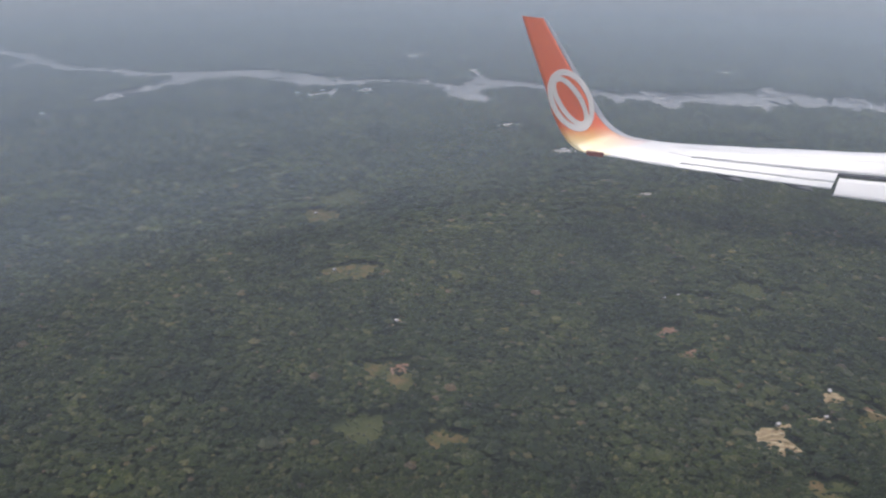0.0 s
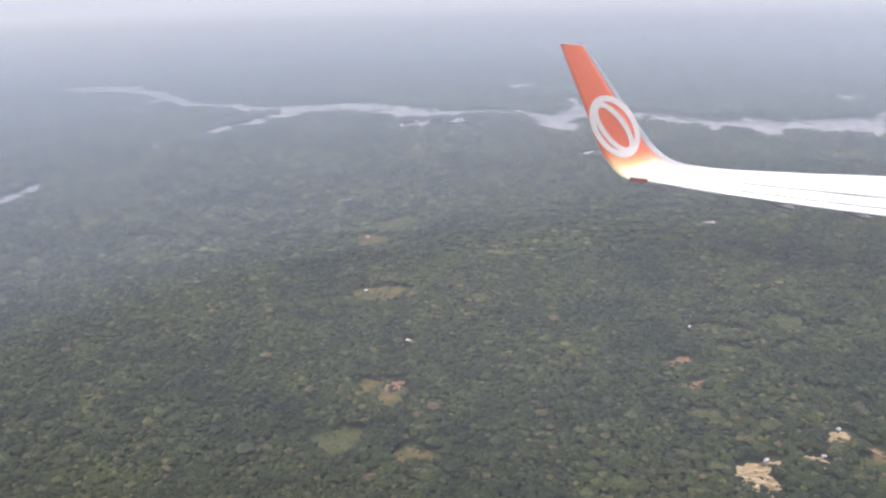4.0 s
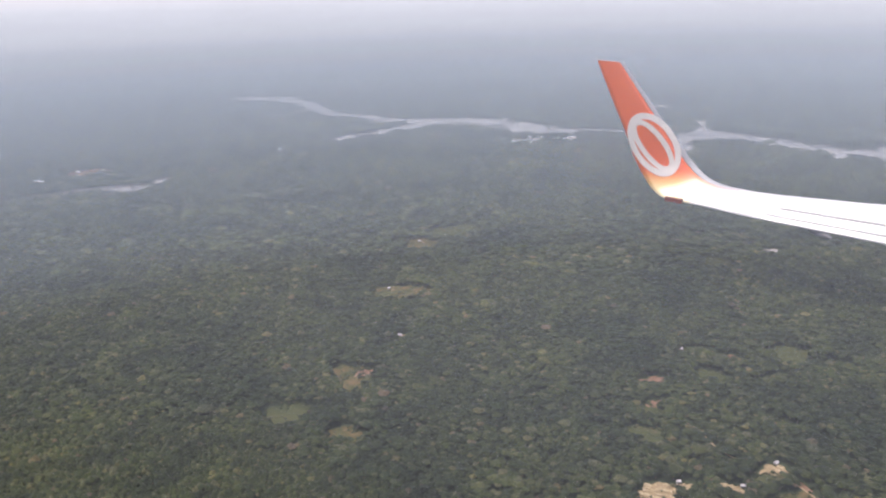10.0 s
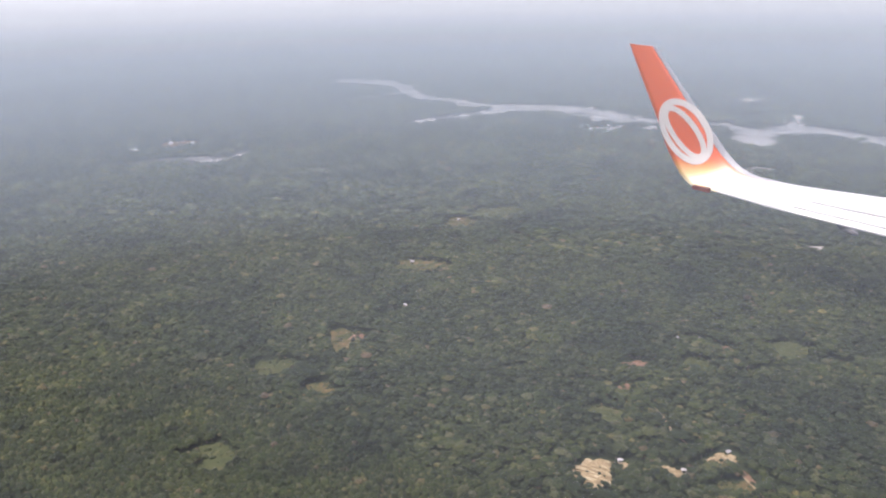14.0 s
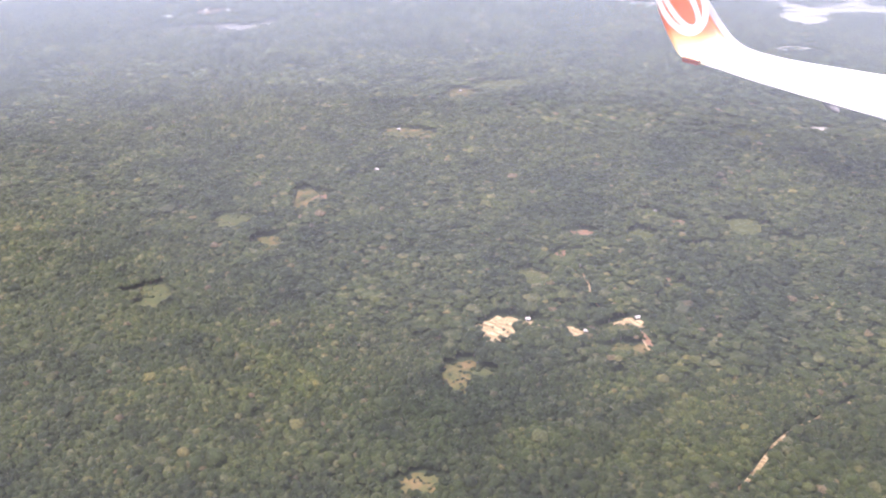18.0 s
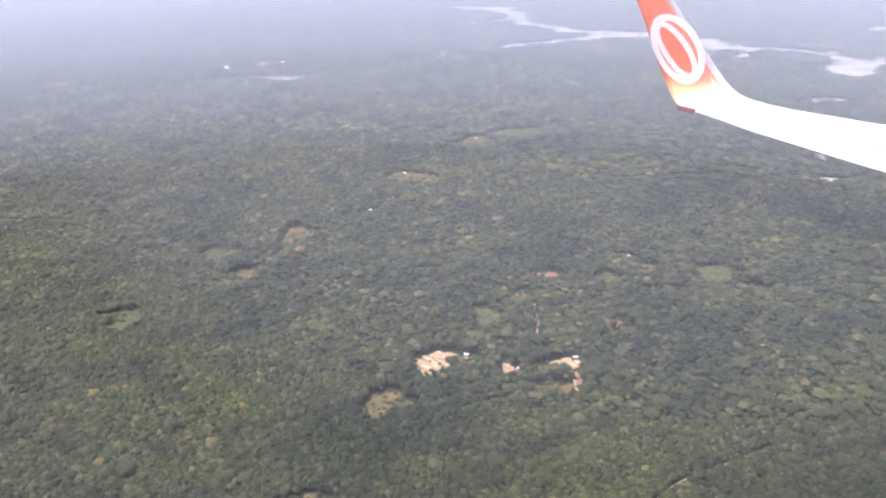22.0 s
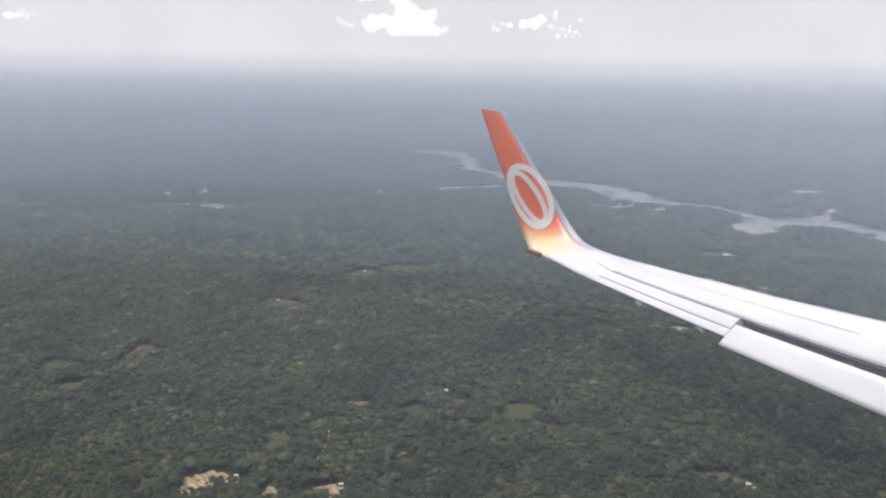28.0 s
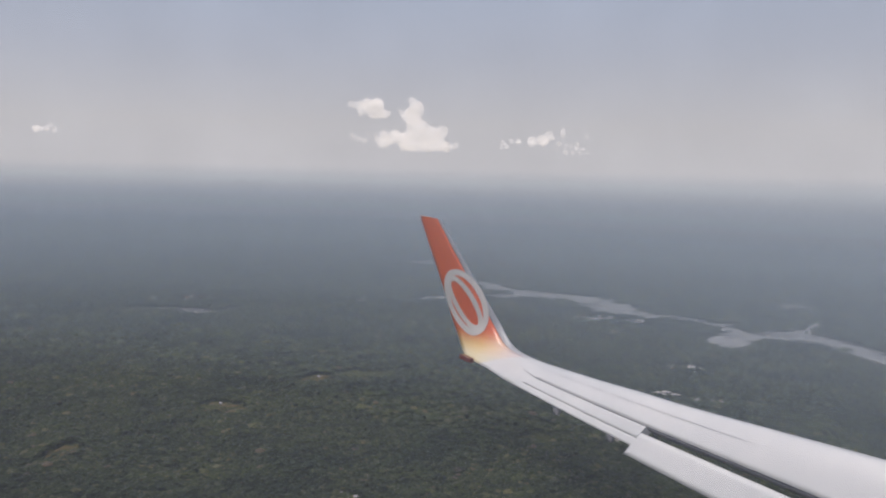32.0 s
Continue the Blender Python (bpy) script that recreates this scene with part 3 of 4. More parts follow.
def canopy(name, d0, d1, spacing, size, tall, shapes, label, bounds, low=3.3, under=False):
    x0, x1, y0, y1 = bounds
    gx, gy = np.meshgrid(np.arange(x0, x1, spacing), np.arange(y0, y1, spacing * 0.9))
    x, y = gx.ravel(), gy.ravel()
    x = x + rng.uniform(-0.48, 0.48, len(x)) * spacing
    y = y + rng.uniform(-0.48, 0.48, len(x)) * spacing
    # what the flight overlooks: north and west of its line
    d = to_arc(x, y)
    keep = (d >= d0) & (d < d1)
    seen = (y > 160 - 0.17 * (x - 148)) & (y > 160 + 0.82 * (x - 148)) & (x < np.maximum(590, 0.56 * y + 110))
    if under:
        keep &= ~(seen & (d >= 100))
    else:
        keep &= seen
    x, y = x[keep], y[keep]
    keep = ~open_ground(x, y)
    x, y = x[keep], y[keep]
    n = len(x)
    r = size * np.exp(rng.normal(0, 0.3, n))
    r[rng.random(n) < 0.04] *= 1.45
    hump = 1.8 * np.sin(x * 0.021 + 1.3 * np.sin(y * 0.017)) + 1.6 * np.sin(y * 0.026 + x * 0.011)
    z = low + 0.5 * hump * low / 3.3 + rng.normal(0, 0.5, n) * low / 3.3 + 0.25 * r * np.minimum(1, 3.5 / size)
    turn, pick = rng.uniform(0, 6.283, n), rng.integers(0, len(shapes), n)
    V, F, base = [], [], 0
    for k, (sv, sf) in enumerate(shapes):
        ii = np.nonzero(pick == k)[0]
        if not len(ii):
            continue
        c, s = np.cos(turn[ii])[:, None], np.sin(turn[ii])[:, None]
        rr = r[ii][:, None]
        vx = (sv[None, :, 0] * c - sv[None, :, 1] * s) * rr + x[ii][:, None]
        vy = (sv[None, :, 0] * s + sv[None, :, 1] * c) * rr + y[ii][:, None]
        vz = sv[None, :, 2] * rr * tall * rng.uniform(0.75, 1.3, len(ii))[:, None] + z[ii][:, None]
        V.append(np.stack([vx, vy, vz], -1).reshape(-1, 3))
        F.append((sf[None] + (np.arange(len(ii)) * len(sv))[:, None, None] + base).reshape(-1, 3))
        base += len(ii) * len(sv)
    me = array_mesh(name, np.concatenate(V), np.concatenate(F), M_CANOPY)
    tagged(new(name, me), label, "forest", kind="stuff")
    print(name, n, sum(len(f) for f in F))


canopy("near_forest", 100, 430, 2.15, 1.55, 1.2, crown_shapes(2, 12, -0.15, 1.0), "dense rainforest canopy of rounded green crowns", (-450, 700, 120, 800))
canopy("forest_below", 0, 420, 9.0, 6.0, 0.6, crown_shapes(2, 6, 0.16, 10.0), "unbroken green forest canopy under the flight path", (-350, 1250, -420, 760), 2.0, True)
canopy("forest", 430, 860, 3.7, 2.35, 1.15, crown_shapes(2, 12, 0.1, 30.0), "closed green forest canopy with a few yellow crowns", (-900, 700, 150, 1350))
canopy("farther_forest", 860, 1500, 6.4, 4.2, 0.8, crown_shapes(2, 6, 0.16, 60.0), "closed green forest canopy under thin haze", (-1500, 1000, 150, 1800), 1.6)
canopy("far_forest", 1500, 2600, 15.0, 10.5, 0.28, crown_shapes(2, 6, 0.14, 90.0), "distant hazy forest canopy", (-2600, 1700, 150, 2700), 0.3)
canopy("farthest_forest", 2600, 4200, 40.0, 27.0, 0.12, crown_shapes(2, 4, 0.14, 95.0), "forest canopy fading into the far haze", (-4000, 3000, 150, 4300), 0.1)


# ---- scrub creeping into the clearings ----
def scrub():
    shapes = crown_shapes(2, 6, -0.05, 120.0)
    V, F, base = [], [], 0
    for k, c in enumerate(CLEARINGS):
        if c[1] > 1300:
            continue
        n = int((c[2] + c[3]) * (0.8 if c[5] in ('sand', 'pale') else 2.4))
        w = rng.uniform(0, 6.283, n)
        q = 1 - 0.85 * rng.random(n) ** 3.0
        for wi, qi in zip(w, q):
            e = float(1 / blob_level(c[0] + math.cos(wi), c[1] + math.sin(wi), c, k * 1.7)) * (qi + 0.08)
            sv, sf = shapes[int(rng.integers(0, 6))]
            r = rng.uniform(0.5, 1.5) * (1.25 if qi > 0.9 else 0.8)
            V.append(sv * np.array([r, r, r * 0.8]) + np.array([c[0] + math.cos(wi) * e, c[1] + math.sin(wi) * e, 0.35 * r]))
            F.append(sf + base)
            base += len(sv)
    me = array_mesh("scrub", np.concatenate(V), np.concatenate(F), M_CANOPY)
    tagged(new("scrub", me), "low green scrub along the clearing edges", "scrub", kind="stuff")


scrub()


# ---- single trees at the edges of the clearings ----
def make_tree(seed, height, radius):
    root = new("tree")
    bm = bmesh.new()
    bends = [Vector((0, 0, 0))]
    for k in range(1, 6):
        bends.append(Vector((0.25 * noise.noise((seed, k, 0)), 0.25 * noise.noise((seed, 0, k)), height * 0.15 * k)))

    def limb(points, r0, r1, sides=6):
        rows = []
        for i, p in enumerate(points):
            r = r0 + (r1 - r0) * i / (len(points) - 1)
            rows.append([bm.verts.new(p + Vector((math.cos(6.2832 * j / sides) * r, math.sin(6.2832 * j / sides) * r, 0))) for j in range(sides)])
        for a, b in zip(rows, rows[1:]):
            for j in range(sides):
                bm.faces.new((a[j], a[(j + 1) % sides], b[(j + 1) % sides], b[j]))
    limb(bends, 0.34, 0.14)
    for k in range(5):
        a = seed * 1.3 + k * 1.2566
        s = bends[3 + k % 3]
        limb([s, s + Vector((math.cos(a) * radius * 0.35, math.sin(a) * radius * 0.35, height * 0.08)), s + Vector((math.cos(a) * radius * 0.7, math.sin(a) * radius * 0.7, height * 0.17))], 0.13, 0.05, 4)
    part("trunk", bm, M_BARK, root)
    bm = bmesh.new()
    lrng = np.random.default_rng(seed)
    for k in range(26):
        a, e, q = lrng.uniform(0, 6.283), lrng.uniform(-0.25, 1.0), lrng.uniform(0.45, 0.95)
        p = Vector((math.cos(a) * math.cos(e) * radius * q, math.sin(a) * math.cos(e) * radius * q, height * 0.78 + math.sin(e) * radius * 0.75 * q))
        made = bmesh.ops.create_icosphere(bm, subdivisions=1, radius=radius * lrng.uniform(0.22, 0.38), matrix=Matrix.Translation(p) @ pose(0, 0, 0, *lrng.uniform(0, 90, 3)))
        for v in made["verts"]:
            v.co += Vector(noise.noise_vector(v.co * 1.1 + Vector((seed, 0, 0)))) * radius * 0.12
    part("crown", bm, M_CROWN, root)
    return root


TREE_LABELS = ["broad green forest tree beside a clearing", "tall dark green tree at the forest edge", "yellow-green tree standing in the canopy"]
stock = [make_tree(3 + 7 * k, 4.6 + 0.5 * (k % 4), 2.5 + 0.3 * (k % 3)) for k in range(6)]
placed = 0
for k, c in enumerate(CLEARINGS):
    if placed >= 280 or c[1] > 780 or c[0] < -300:
        continue
    for i in range(max(6, int((c[2] + c[3]) * 0.42))):
        w = rng.uniform(0, 6.283)
        e = float(1 / blob_level(c[0] + math.cos(w), c[1] + math.sin(w), c, k * 1.7)) * (1 + 2.8 / min(c[2], c[3])) + rng.uniform(0.5, 3.0)
        x, y = c[0] + math.cos(w) * e, c[1] + math.sin(w) * e
        if open_ground(np.array([x]), np.array([y]))[0]:
            continue
        m = pose(x, y, 0.05, 0, 0, rng.uniform(0, 360))
        src = stock[placed % 6]
        if placed < 6:
            src.matrix_basis = m
            ob = src
        else:
            ob = copy_thing(src, m)
        tagged(ob, TREE_LABELS[(placed % 6) % 3], "tree", "trees at the clearing edges")
        placed += 1


# ---- houses ----
def make_house(lx, ly, h, roof_mat):
    """A small gabled house with door and windows."""
    root = new("house")
    bm = bmesh.new()
    bmesh.ops.create_cube(bm, size=1, matrix=Matrix.LocRotScale((0, 0, h / 2), None, (lx, ly, h)))
    bmesh.ops.bevel(bm, geom=bm.edges[:], offset=0.06, segments=1)
    part("wall", bm, M_WALL, root)
    bm = bmesh.new()
    o, top, th = 0.35, h + ly * 0.28, 0.22
    for s in (1, -1):
        a = [(-lx / 2 - o, s * (ly / 2 + o), h - 0.2), (lx / 2 + o, s * (ly / 2 + o), h - 0.2), (lx / 2 + o, 0, top), (-lx / 2 - o, 0, top)]
        lo, hi = [bm.verts.new(p) for p in a], [bm.verts.new((p[0], p[1], p[2] + th)) for p in a]
        bm.faces.new(lo)
        bm.faces.new(hi)
        for i in range(4):
            bm.faces.new((lo[i], lo[(i + 1) % 4], hi[(i + 1) % 4], hi[i]))
    for s in (1, -1):
        g = [bm.verts.new((s * lx / 2, -ly / 2, h)), bm.verts.new((s * lx / 2, ly / 2, h)), bm.verts.new((s * lx / 2, 0, top))]
        bm.faces.new(g)
    bmesh.ops.recalc_face_normals(bm, faces=bm.faces[:])
    part("roof", bm, roof_mat, root)
    for nm, x, w, z, hh in (("door", 0, 0.9, 0.95, 1.9), ("window", -lx * 0.3, 0.8, 1.2, 0.8), ("window", lx * 0.3, 0.8, 1.2, 0.8)):
        bm = bmesh.new()
        bmesh.ops.create_cube(bm, size=1, matrix=Matrix.LocRotScale((x, -ly / 2 - 0.03, z), None, (w, 0.12, hh)))
        part(nm, bm, M_DARK, root)
    return root


HOUSES = [make_house(2.7, 2.0, 1.8, M_TIN), make_house(4.4, 3.2, 2.1, M_TILE), make_house(7, 4, 2.3, M_TIN), make_house(15, 7, 3.0, M_TIN)]
HOUSE_LABELS = ["small white house with a pale zinc roof", "white house with a red clay roof", "long white house with a pale zinc roof", "large white shed with a zinc roof"]
SITES = [(246, 500, 0, 35), (285, 511, 0, 20), (303, 547, 0, 60), (232, 588, 0, 40), (231, 712, 0, 30), (216, 706, 0, 80), (-96, 745, 0, 20), (-137, 905, 0, 40), (-30, 641, 0, 10),
         (488, 758, 0, 30), (190, 1224, 2, 20), (-868, 967, 3, 20), (-640, 1330, 2, 40), (-735, 1268, 2, 10), (-140, 1618, 3, 5), (-168, 1612, 2, 10)]
for k in range(16):
    SITES.append((-220 + rng.uniform(-55, 45), 1572 + rng.uniform(-70, 40), int(rng.integers(1, 3)), rng.uniform(0, 180)))
for k in range(8):
    SITES.append((-850 + rng.uniform(-40, 40), 1040 + rng.uniform(-30, 35), 1 + k % 2, rng.uniform(0, 180)))
for k in range(6):
    SITES.append((78 + rng.uniform(-22, 22), 1840 + rng.uniform(-60, 70), 2, rng.uniform(0, 180)))
used = set()
for x, y, kind, turn in SITES:
    m = pose(x, y, 0.3, 0, 0, turn)
    if kind in used:
        ob = copy_thing(HOUSES[kind], m)
    else:
        ob = HOUSES[kind]
        ob.matrix_basis = m
        used.add(kind)
    tagged(ob, HOUSE_LABELS[kind], "house", "houses in the clearings")


# ---- the aircraft's wing with its upturned tip ----
wing = tagged(new("aircraft_wing"), "white jet wing with an upturned orange winglet", "aircraft wing")


def foil(te, le, nrm, half, a, b, n=9):
    """Points round a slice of a wing section, from chord fraction a to b behind the leading edge."""
    te, le, nrm = Vector(te), Vector(le), Vector(nrm).normalized()
    up, low = [], []
    for i in range(n):
        c = a + (b - a) * i / (n - 1)
        t = half * (2.6 * math.sqrt(max(c, 0)) * (1 - c) + 0.10)
        p = le.lerp(te, c)
        up.append(p + nrm * t)
        low.append(p - nrm * t * 0.8)
    return up + low[::-1]


def loft(name, sections, material, label="", under=None):
    bm = bmesh.new()
    rows = [[bm.verts.new(p) for p in s] for s in sections]
    n = len(rows[0])
    for r0, r1 in zip(rows, rows[1:]):
        for i in range(n):
            bm.faces.new((r0[i], r0[(i + 1) % n], r1[(i + 1) % n], r1[i]))
    for r in (rows[0], rows[-1]):
        bm.faces.new([bm.verts.new(v.co) for v in r])
    bmesh.ops.recalc_face_normals(bm, faces=bm.faces[:])
    for f in bm.faces:
        f.smooth = len(f.verts) == 4
    return part(name, bm, material, under or wing, label)


# trailing edge, leading edge, face normal, half thickness, from the tip of the winglet to the root side
BLADE = [
    ((83.6, 895.7, 229.9), (109.7, 903.0, 227.3), (0.27, -0.96, -0.00), 1),
    ((94.7, 898.8, 202.2), (126.1, 907.6, 204.0), (0.27, -0.96, -0.00), 1.4),
    ((105.8, 901.9, 175.9), (142.0, 912.1, 181.6), (0.27, -0.96, 0.00), 1.7),
    ((115.7, 904.7, 152.2), (158.6, 916.7, 158.0), (0.27, -0.96, -0.00), 1.9),
    ((124.6, 907.2, 128.2), (172.8, 920.7, 138.8), (0.27, -0.96, 0.02), 2),
    ((133.1, 907.7, 111.8), (184.5, 924.0, 122.5), (0.27, -0.95, 0.15), 2.1),
    ((140.3, 906.9, 101.0), (194.4, 923.0, 112.8), (0.20, -0.92, 0.35), 2.3),
    ((147.8, 904.3, 92.5), (203.6, 921.0, 106.4), (0.11, -0.83, 0.54), 2.5),
    ((155.3, 900.7, 88.0), (212.6, 918.6, 102.5), (0.03, -0.69, 0.73), 2.7),
    ((162.5, 897.0, 86.1), (221.1, 916.5, 100.3), (-0.02, -0.55, 0.84), 2.9),
    ((172.2, 894.0, 85.5), (230.6, 914.5, 98.9), (-0.02, -0.50, 0.87), 3.1),
    ((187.3, 892.6, 84.2), (246.2, 911.2, 98.0), (-0.05, -0.49, 0.87), 3.3),
]
PLANK = [
    ((187.3, 892.6, 84.2), (246.2, 911.2, 98.0), (-0.05, -0.49, 0.87), 3.3),
    ((208.6, 887.8, 82.7), (268.5, 906.6, 97.7), (-0.08, -0.45, 0.89), 3.5),
    ((229.6, 880.8, 81.3), (287.3, 902.6, 98.2), (-0.08, -0.46, 0.88), 3.6),
    ((256.7, 875.1, 79.0), (310.6, 897.7, 98.9), (-0.09, -0.53, 0.85), 3.8),
    ((305.4, 864.9, 76.3), (347.5, 890.0, 100.1), (-0.11, -0.58, 0.81), 4.2),
    ((363.6, 852.7, 73.0), (395.4, 879.9, 102.7), (-0.13, -0.66, 0.74), 4.7),
    ((416.3, 841.6, 71.0), (439.5, 870.7, 104.1), (-0.14, -0.69, 0.71), 5.2),
    ((460.5, 832.3, 69.2), (478.1, 862.5, 106.4), (-0.16, -0.73, 0.67), 5.8),
    ((518.8, 820.1, 66.9), (527.6, 852.1, 109.5), (-0.17, -0.77, 0.61), 6.6),
    ((664.5, 789.5, 61.3), (651.4, 826.2, 117.4), (-0.18, -0.84, 0.51), 7.5),
    ((839.3, 752.8, 54.6), (799.9, 795.0, 126.8), (-0.19, -0.89, 0.42), 8.5),
]


def fine(rows):
    """More sections along the same curve."""
    out, last = [], len(rows) - 1
    for i in range(last):
        a, b, c, d = (rows[min(max(k, 0), last)] for k in (i - 1, i, i + 1, i + 2))
        for t in (0.0, 0.33, 0.67):
            mix = []
            for q in range(4):
                p0, p1, p2, p3 = (np.array(r[q], float) for r in (a, b, c, d))
                mix.append(0.5 * (2 * p1 + (p2 - p0) * t + (2 * p0 - 5 * p1 + 4 * p2 - p3) * t ** 2 + (3 * p1 - p0 - 3 * p2 + p3) * t ** 3))
            out.append((tuple(mix[0]), tuple(mix[1]), tuple(mix[2]), float(mix[3])))
    return out + [rows[last]]


winglet = loft("winglet", [foil(*s, 0.13, 1.0) for s in fine(BLADE)], M_ORANGE, "glossy orange upturned winglet")
loft("leading_edge", [foil(*s, 0.0, 0.13, 6) for s in fine(BLADE)], M_METAL, "bare grey metal leading edge", winglet)
loft("wing_tip_panel", [foil(*s, 0.0, 1.0, 11) for s in fine(PLANK[:4])], M_WHITE)
wing_box = loft("wing_box", [foil(*s, 0.0, 0.605, 11) for s in PLANK[3:]], M_WHITE)
loft("hinge_gap", [foil(s[0], s[1], s[2], s[3] * 0.7, 0.60, 0.635, 4) for s in PLANK[3:]], M_GAP_SHADE, "dark gap ahead of the aileron", wing_box)
aileron = loft("aileron", [foil(*s, 0.632, 0.85, 6) for s in PLANK[3:7]], M_WHITE)
loft("trailing_tab", [foil(s[0], s[1], s[2], s[3] * 0.9, 0.862, 1.0, 5) for s in PLANK[3:7]], M_WHITE, "", aileron)
loft("flap", [foil((s[0][0], s[0][1] - 8, s[0][2] - 5), s[1], s[2], s[3], 0.645, 1.0, 6) for s in PLANK[6:]], M_WHITE, "white flap lowered a little")


def on_plank(s, c, up=0.15):
    """A place on the wing's upper face: s along the span by section, c along the chord."""
    i = min(int(s), len(PLANK) - 2)
    f = s - i
    te, le = Vector(PLANK[i][0]).lerp(Vector(PLANK[i + 1][0]), f), Vector(PLANK[i][1]).lerp(Vector(PLANK[i + 1][1]), f)
    nrm = Vector(PLANK[i][2]).lerp(Vector(PLANK[i + 1][2]), f).normalized()
    half = PLANK[i][3] + (PLANK[i + 1][3] - PLANK[i][3]) * f
    return le.lerp(te, c) + nrm * (half * (2.6 * math.sqrt(c) * (1 - c) + 0.10) + up)


def seam(name, s0, c0, s1, c1, wide, material):
    bm = bmesh.new()
    prev = None
    for i in range(25):
        s, c = s0 + (s1 - s0) * i / 24, c0 + (c1 - c0) * i / 24
        row = [bm.verts.new(on_plank(s, c - wide, 0.1)), bm.verts.new(on_plank(s, c, 0.35)), bm.verts.new(on_plank(s, c + wide, 0.1))]
        if prev:
            for a in range(2):
                bm.faces.new((prev[a], prev[a + 1], row[a + 1], row[a]))
        prev = row
    part(name, bm, material, wing_box)


seam("panel_seam", 1.3, 0.30, 4.6, 0.30, 0.006, M_METAL)
seam("panel_seam", 4.75, 0.30, 7.9, 0.30, 0.006, M_METAL)
seam("panel_seam", 1.9, 0.55, 3.0, 0.62, 0.007, M_GAP_SHADE)
for s in (4.15, 5.4, 6.5):
    bm = bmesh.new()
    bmesh.ops.create_uvsphere(bm, u_segments=14, v_segments=8, radius=1, matrix=Matrix.Translation(on_plank(s, 0.95, -7.5)) @ pose(0, 0, 0, 0, 0, 40) @ Matrix.Diagonal((4, 17, 3.2, 1)))
    # Whole fairing coloured dark for the shade beneath the wing.
    part("flap_track_fairing", bm, M_GAP_SHADE, wing, "flap track fairing under the trailing edge, shade painted dark grey")
bm = bmesh.new()
bmesh.ops.create_cube(bm, size=1, matrix=Matrix.Translation((173.0, 888.6, 87.5)) @ pose(0, 0, 0, 0, 3, -8) @ Matrix.Diagonal((19, 5, 4.5, 1)))
bmesh.ops.bevel(bm, geom=bm.edges[:], offset=0.9, segments=2)
part("position_lamp", bm, M_LAMP, wing, "dark red lamp housing at the tip")


def blade_face(x, z):
    """How far the near face of the winglet lies to the north at x, z."""
    best = None
    for (t0, l0, _, h0), (t1, l1, _, h1) in zip(BLADE, BLADE[1:]):
        for f in np.linspace(0, 1, 9):
            te, le, half = Vector(t0).lerp(Vector(t1), f), Vector(l0).lerp(Vector(l1), f), h0 + (h1 - h0) * f
            c = (le.x - x) / (le.x - te.x)
            zz = le.z + (te.z - le.z) * c
            if best is None or abs(zz - z) < best[0]:
                c = min(max(c, 0.0), 1.0)
                best = (abs(zz - z), le.y + (te.y - le.y) * c - half * (2.6 * math.sqrt(c) * (1 - c) + 0.10))
    return best[1]


def oval_ring(cx, cz, a, b, lean, wide, label):
    """A painted oval band lying on the winglet's face."""
    bm = bmesh.new()
    rows = []
    for i in range(48):
        w = 2 * math.pi * i / 48
        row = []
        for s, lift in ((1.0, 0.15), (1.0, 0.55), (0.0, 0.55), (0.0, 0.15)):
            u, v = math.cos(w) * (a - wide * (1 - s)), math.sin(w) * (b - wide * 0.8 * (1 - s))
            x, z = cx + u * math.sin(lean) + v * math.cos(lean), cz - u * math.cos(lean) + v * math.sin(lean)
            row.append(bm.verts.new((x, blade_face(x, z) - lift, z)))
        rows.append(row)
    for r0, r1 in zip(rows, rows[1:] + rows[:1]):
        for i in range(3):
            bm.faces.new((r0[i], r0[i + 1], r1[i + 1], r1[i]))
    part("painted_oval", bm, M_LOGO, winglet, label)


oval_ring(145.1, 140.7, 38, 22.5, radians(33), 7.0, "white outer oval painted on the winglet")
oval_ring(144.1, 139.5, 34, 13.5, radians(37), 6.6, "white inner oval painted on the winglet")



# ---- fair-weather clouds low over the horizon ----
M_CLOUD, _nt, _p, _l = node_mat("glowing_cloud")
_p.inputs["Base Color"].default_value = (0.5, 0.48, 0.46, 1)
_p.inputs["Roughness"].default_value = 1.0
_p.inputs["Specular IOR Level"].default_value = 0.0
# Sunlit brightness of the clouds put in as a glow of their own.
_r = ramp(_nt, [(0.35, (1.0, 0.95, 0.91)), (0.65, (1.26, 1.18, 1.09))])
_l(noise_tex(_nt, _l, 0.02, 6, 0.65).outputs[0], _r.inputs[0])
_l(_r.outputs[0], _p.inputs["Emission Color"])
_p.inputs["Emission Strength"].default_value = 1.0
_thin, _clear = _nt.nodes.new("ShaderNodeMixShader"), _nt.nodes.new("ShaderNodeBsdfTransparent")
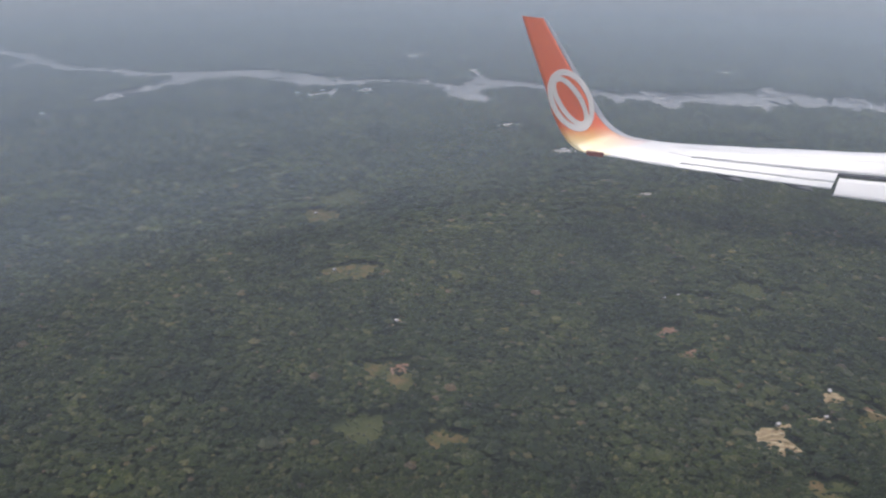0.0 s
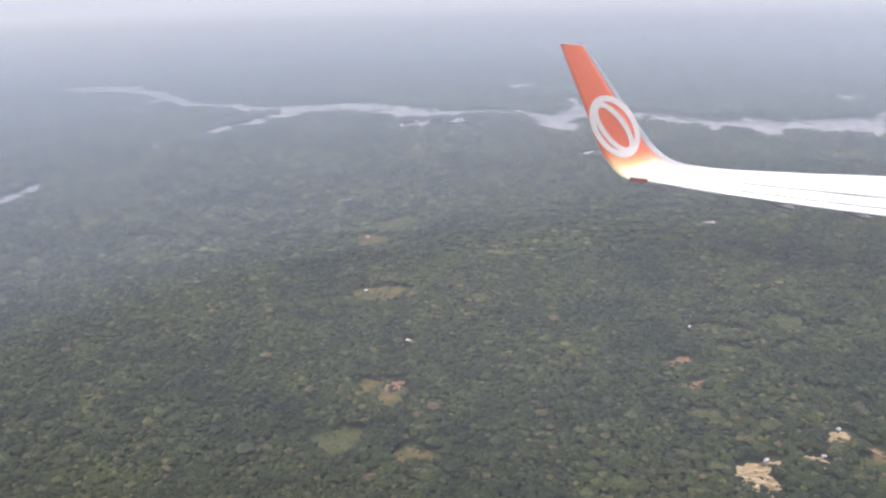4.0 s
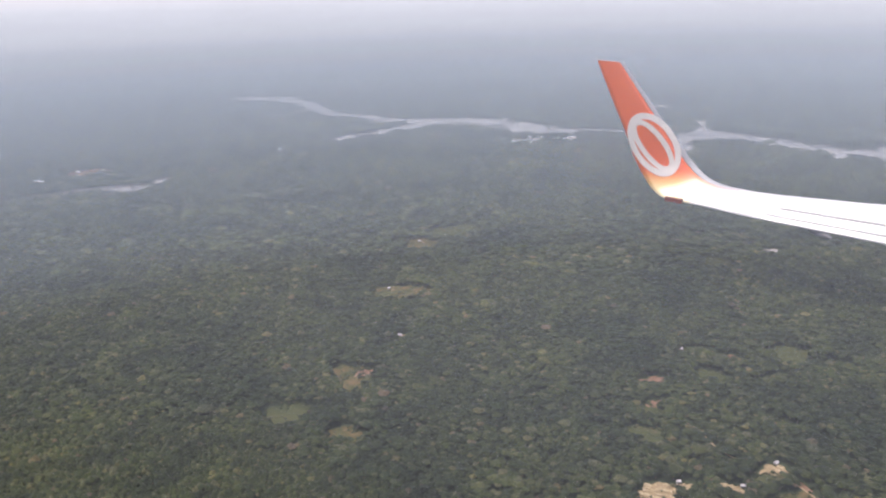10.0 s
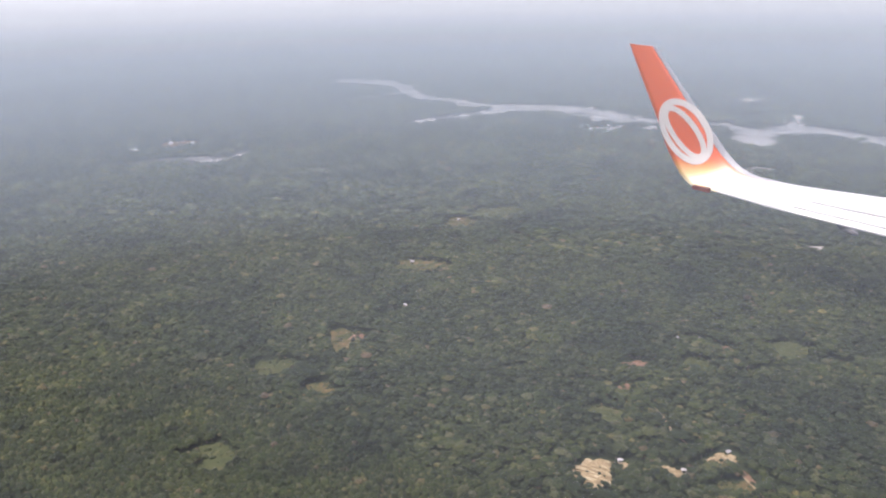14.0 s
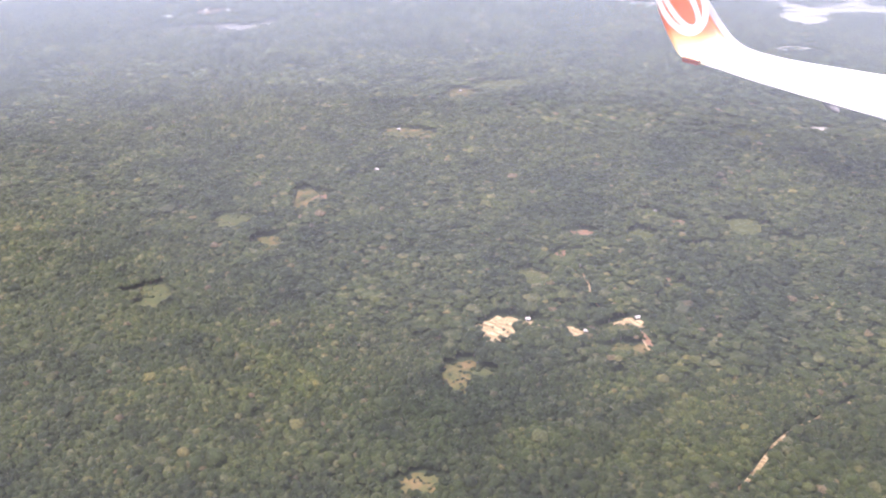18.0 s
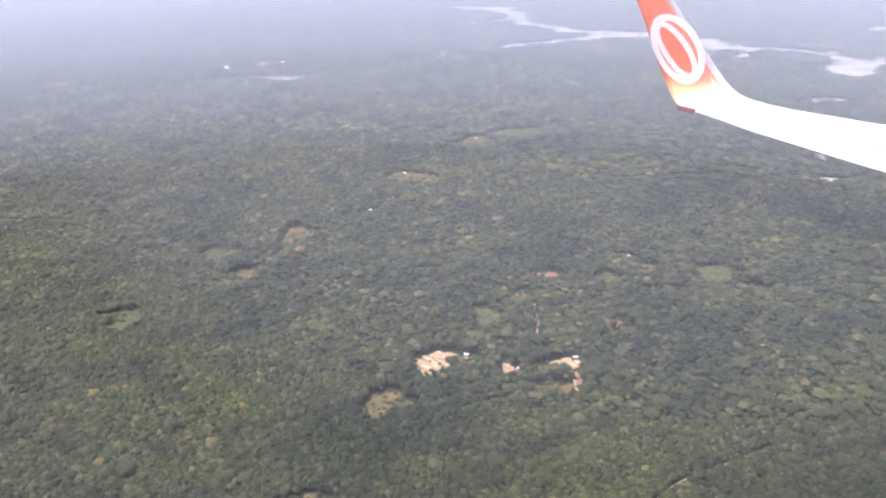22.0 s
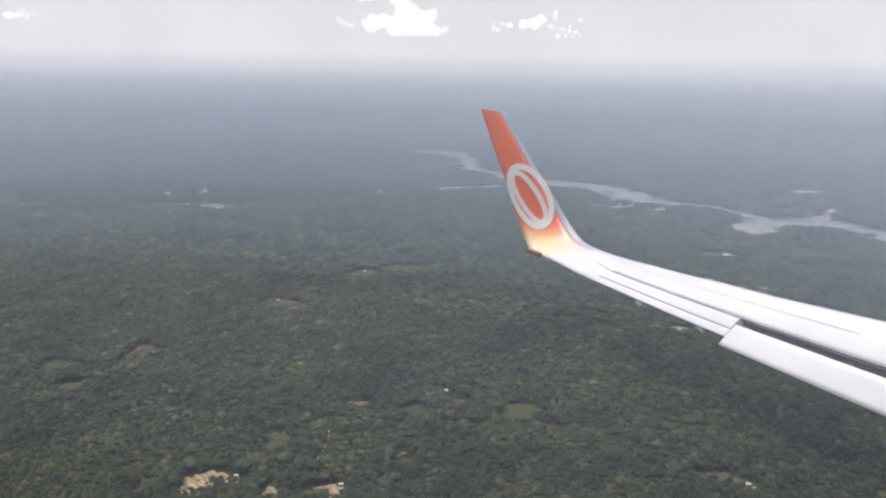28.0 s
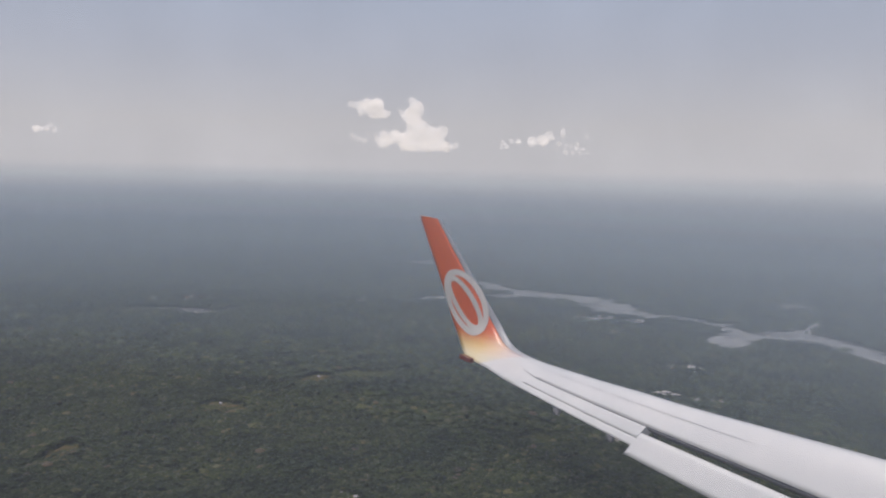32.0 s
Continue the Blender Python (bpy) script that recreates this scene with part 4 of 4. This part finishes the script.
_thin.inputs[0].default_value = 0.25
_l(_clear.outputs[0], _thin.inputs[1])
_l(_p.outputs[0], _thin.inputs[2])
_l(_thin.outputs[0], _nt.nodes["Material Output"].inputs[0])


def cloud(yaw, up, wide, tall, seed, puffs):
    R, lrng = 4150.0, np.random.default_rng(seed)
    c = Vector((800 - math.sin(radians(yaw)) * R * 0.93, 317 + math.cos(radians(yaw)) * R * 0.93, EYE + R * 0.93 * math.tan(radians(up))))
    side = Vector((math.cos(radians(yaw)), math.sin(radians(yaw)), 0))
    bm = bmesh.new()
    for k in range(puffs):
        u = lrng.normal(0, 0.4)
        v = abs(lrng.normal(0, 0.3)) * max(0.25, 1 - 0.6 * abs(u - 0.15)) - 0.1 * u
        p = c + side * u * wide + Vector((0, 0, (v - 0.2) * tall))
        r = tall * lrng.uniform(0.09, 0.24) * max(0.4, 1 - 0.6 * abs(u))
        made = bmesh.ops.create_icosphere(bm, subdivisions=3, radius=r, matrix=Matrix.Translation(p))
        for q in made["verts"]:
            w = q.co.copy()
            q.co += Vector(noise.noise_vector(w * 0.03)) * r * 0.7 + Vector(noise.noise_vector(w * 0.11)) * r * 0.4
            q.co.z = max(q.co.z, c.z - 0.32 * tall + 0.06 * tall * noise.noise(w * 0.05))
    for f in bm.faces:
        f.smooth = True
    me = bpy.data.meshes.new("backdrop_cloud")
    bm.to_mesh(me)
    bm.free()
    me.materials.append(M_CLOUD)
    tagged(new("backdrop_cloud", me), "small white cumulus cloud low in the haze", "cloud", "clouds over the horizon", "structure")


cloud(50.9, 1.9, 300, 170, 1, 44)
cloud(53.6, 2.0, 110, 80, 6, 14)
cloud(54.2, 4.0, 110, 160, 2, 18)
cloud(51.6, 3.6, 80, 160, 7, 12)
cloud(42.4, 2.0, 210, 90, 3, 22)
cloud(40.7, 1.3, 110, 55, 8, 12)
cloud(45.4, 1.5, 50, 40, 9, 7)
cloud(75.0, 1.9, 110, 60, 4, 14)
cloud(77.6, 1.4, 80, 45, 5, 10)
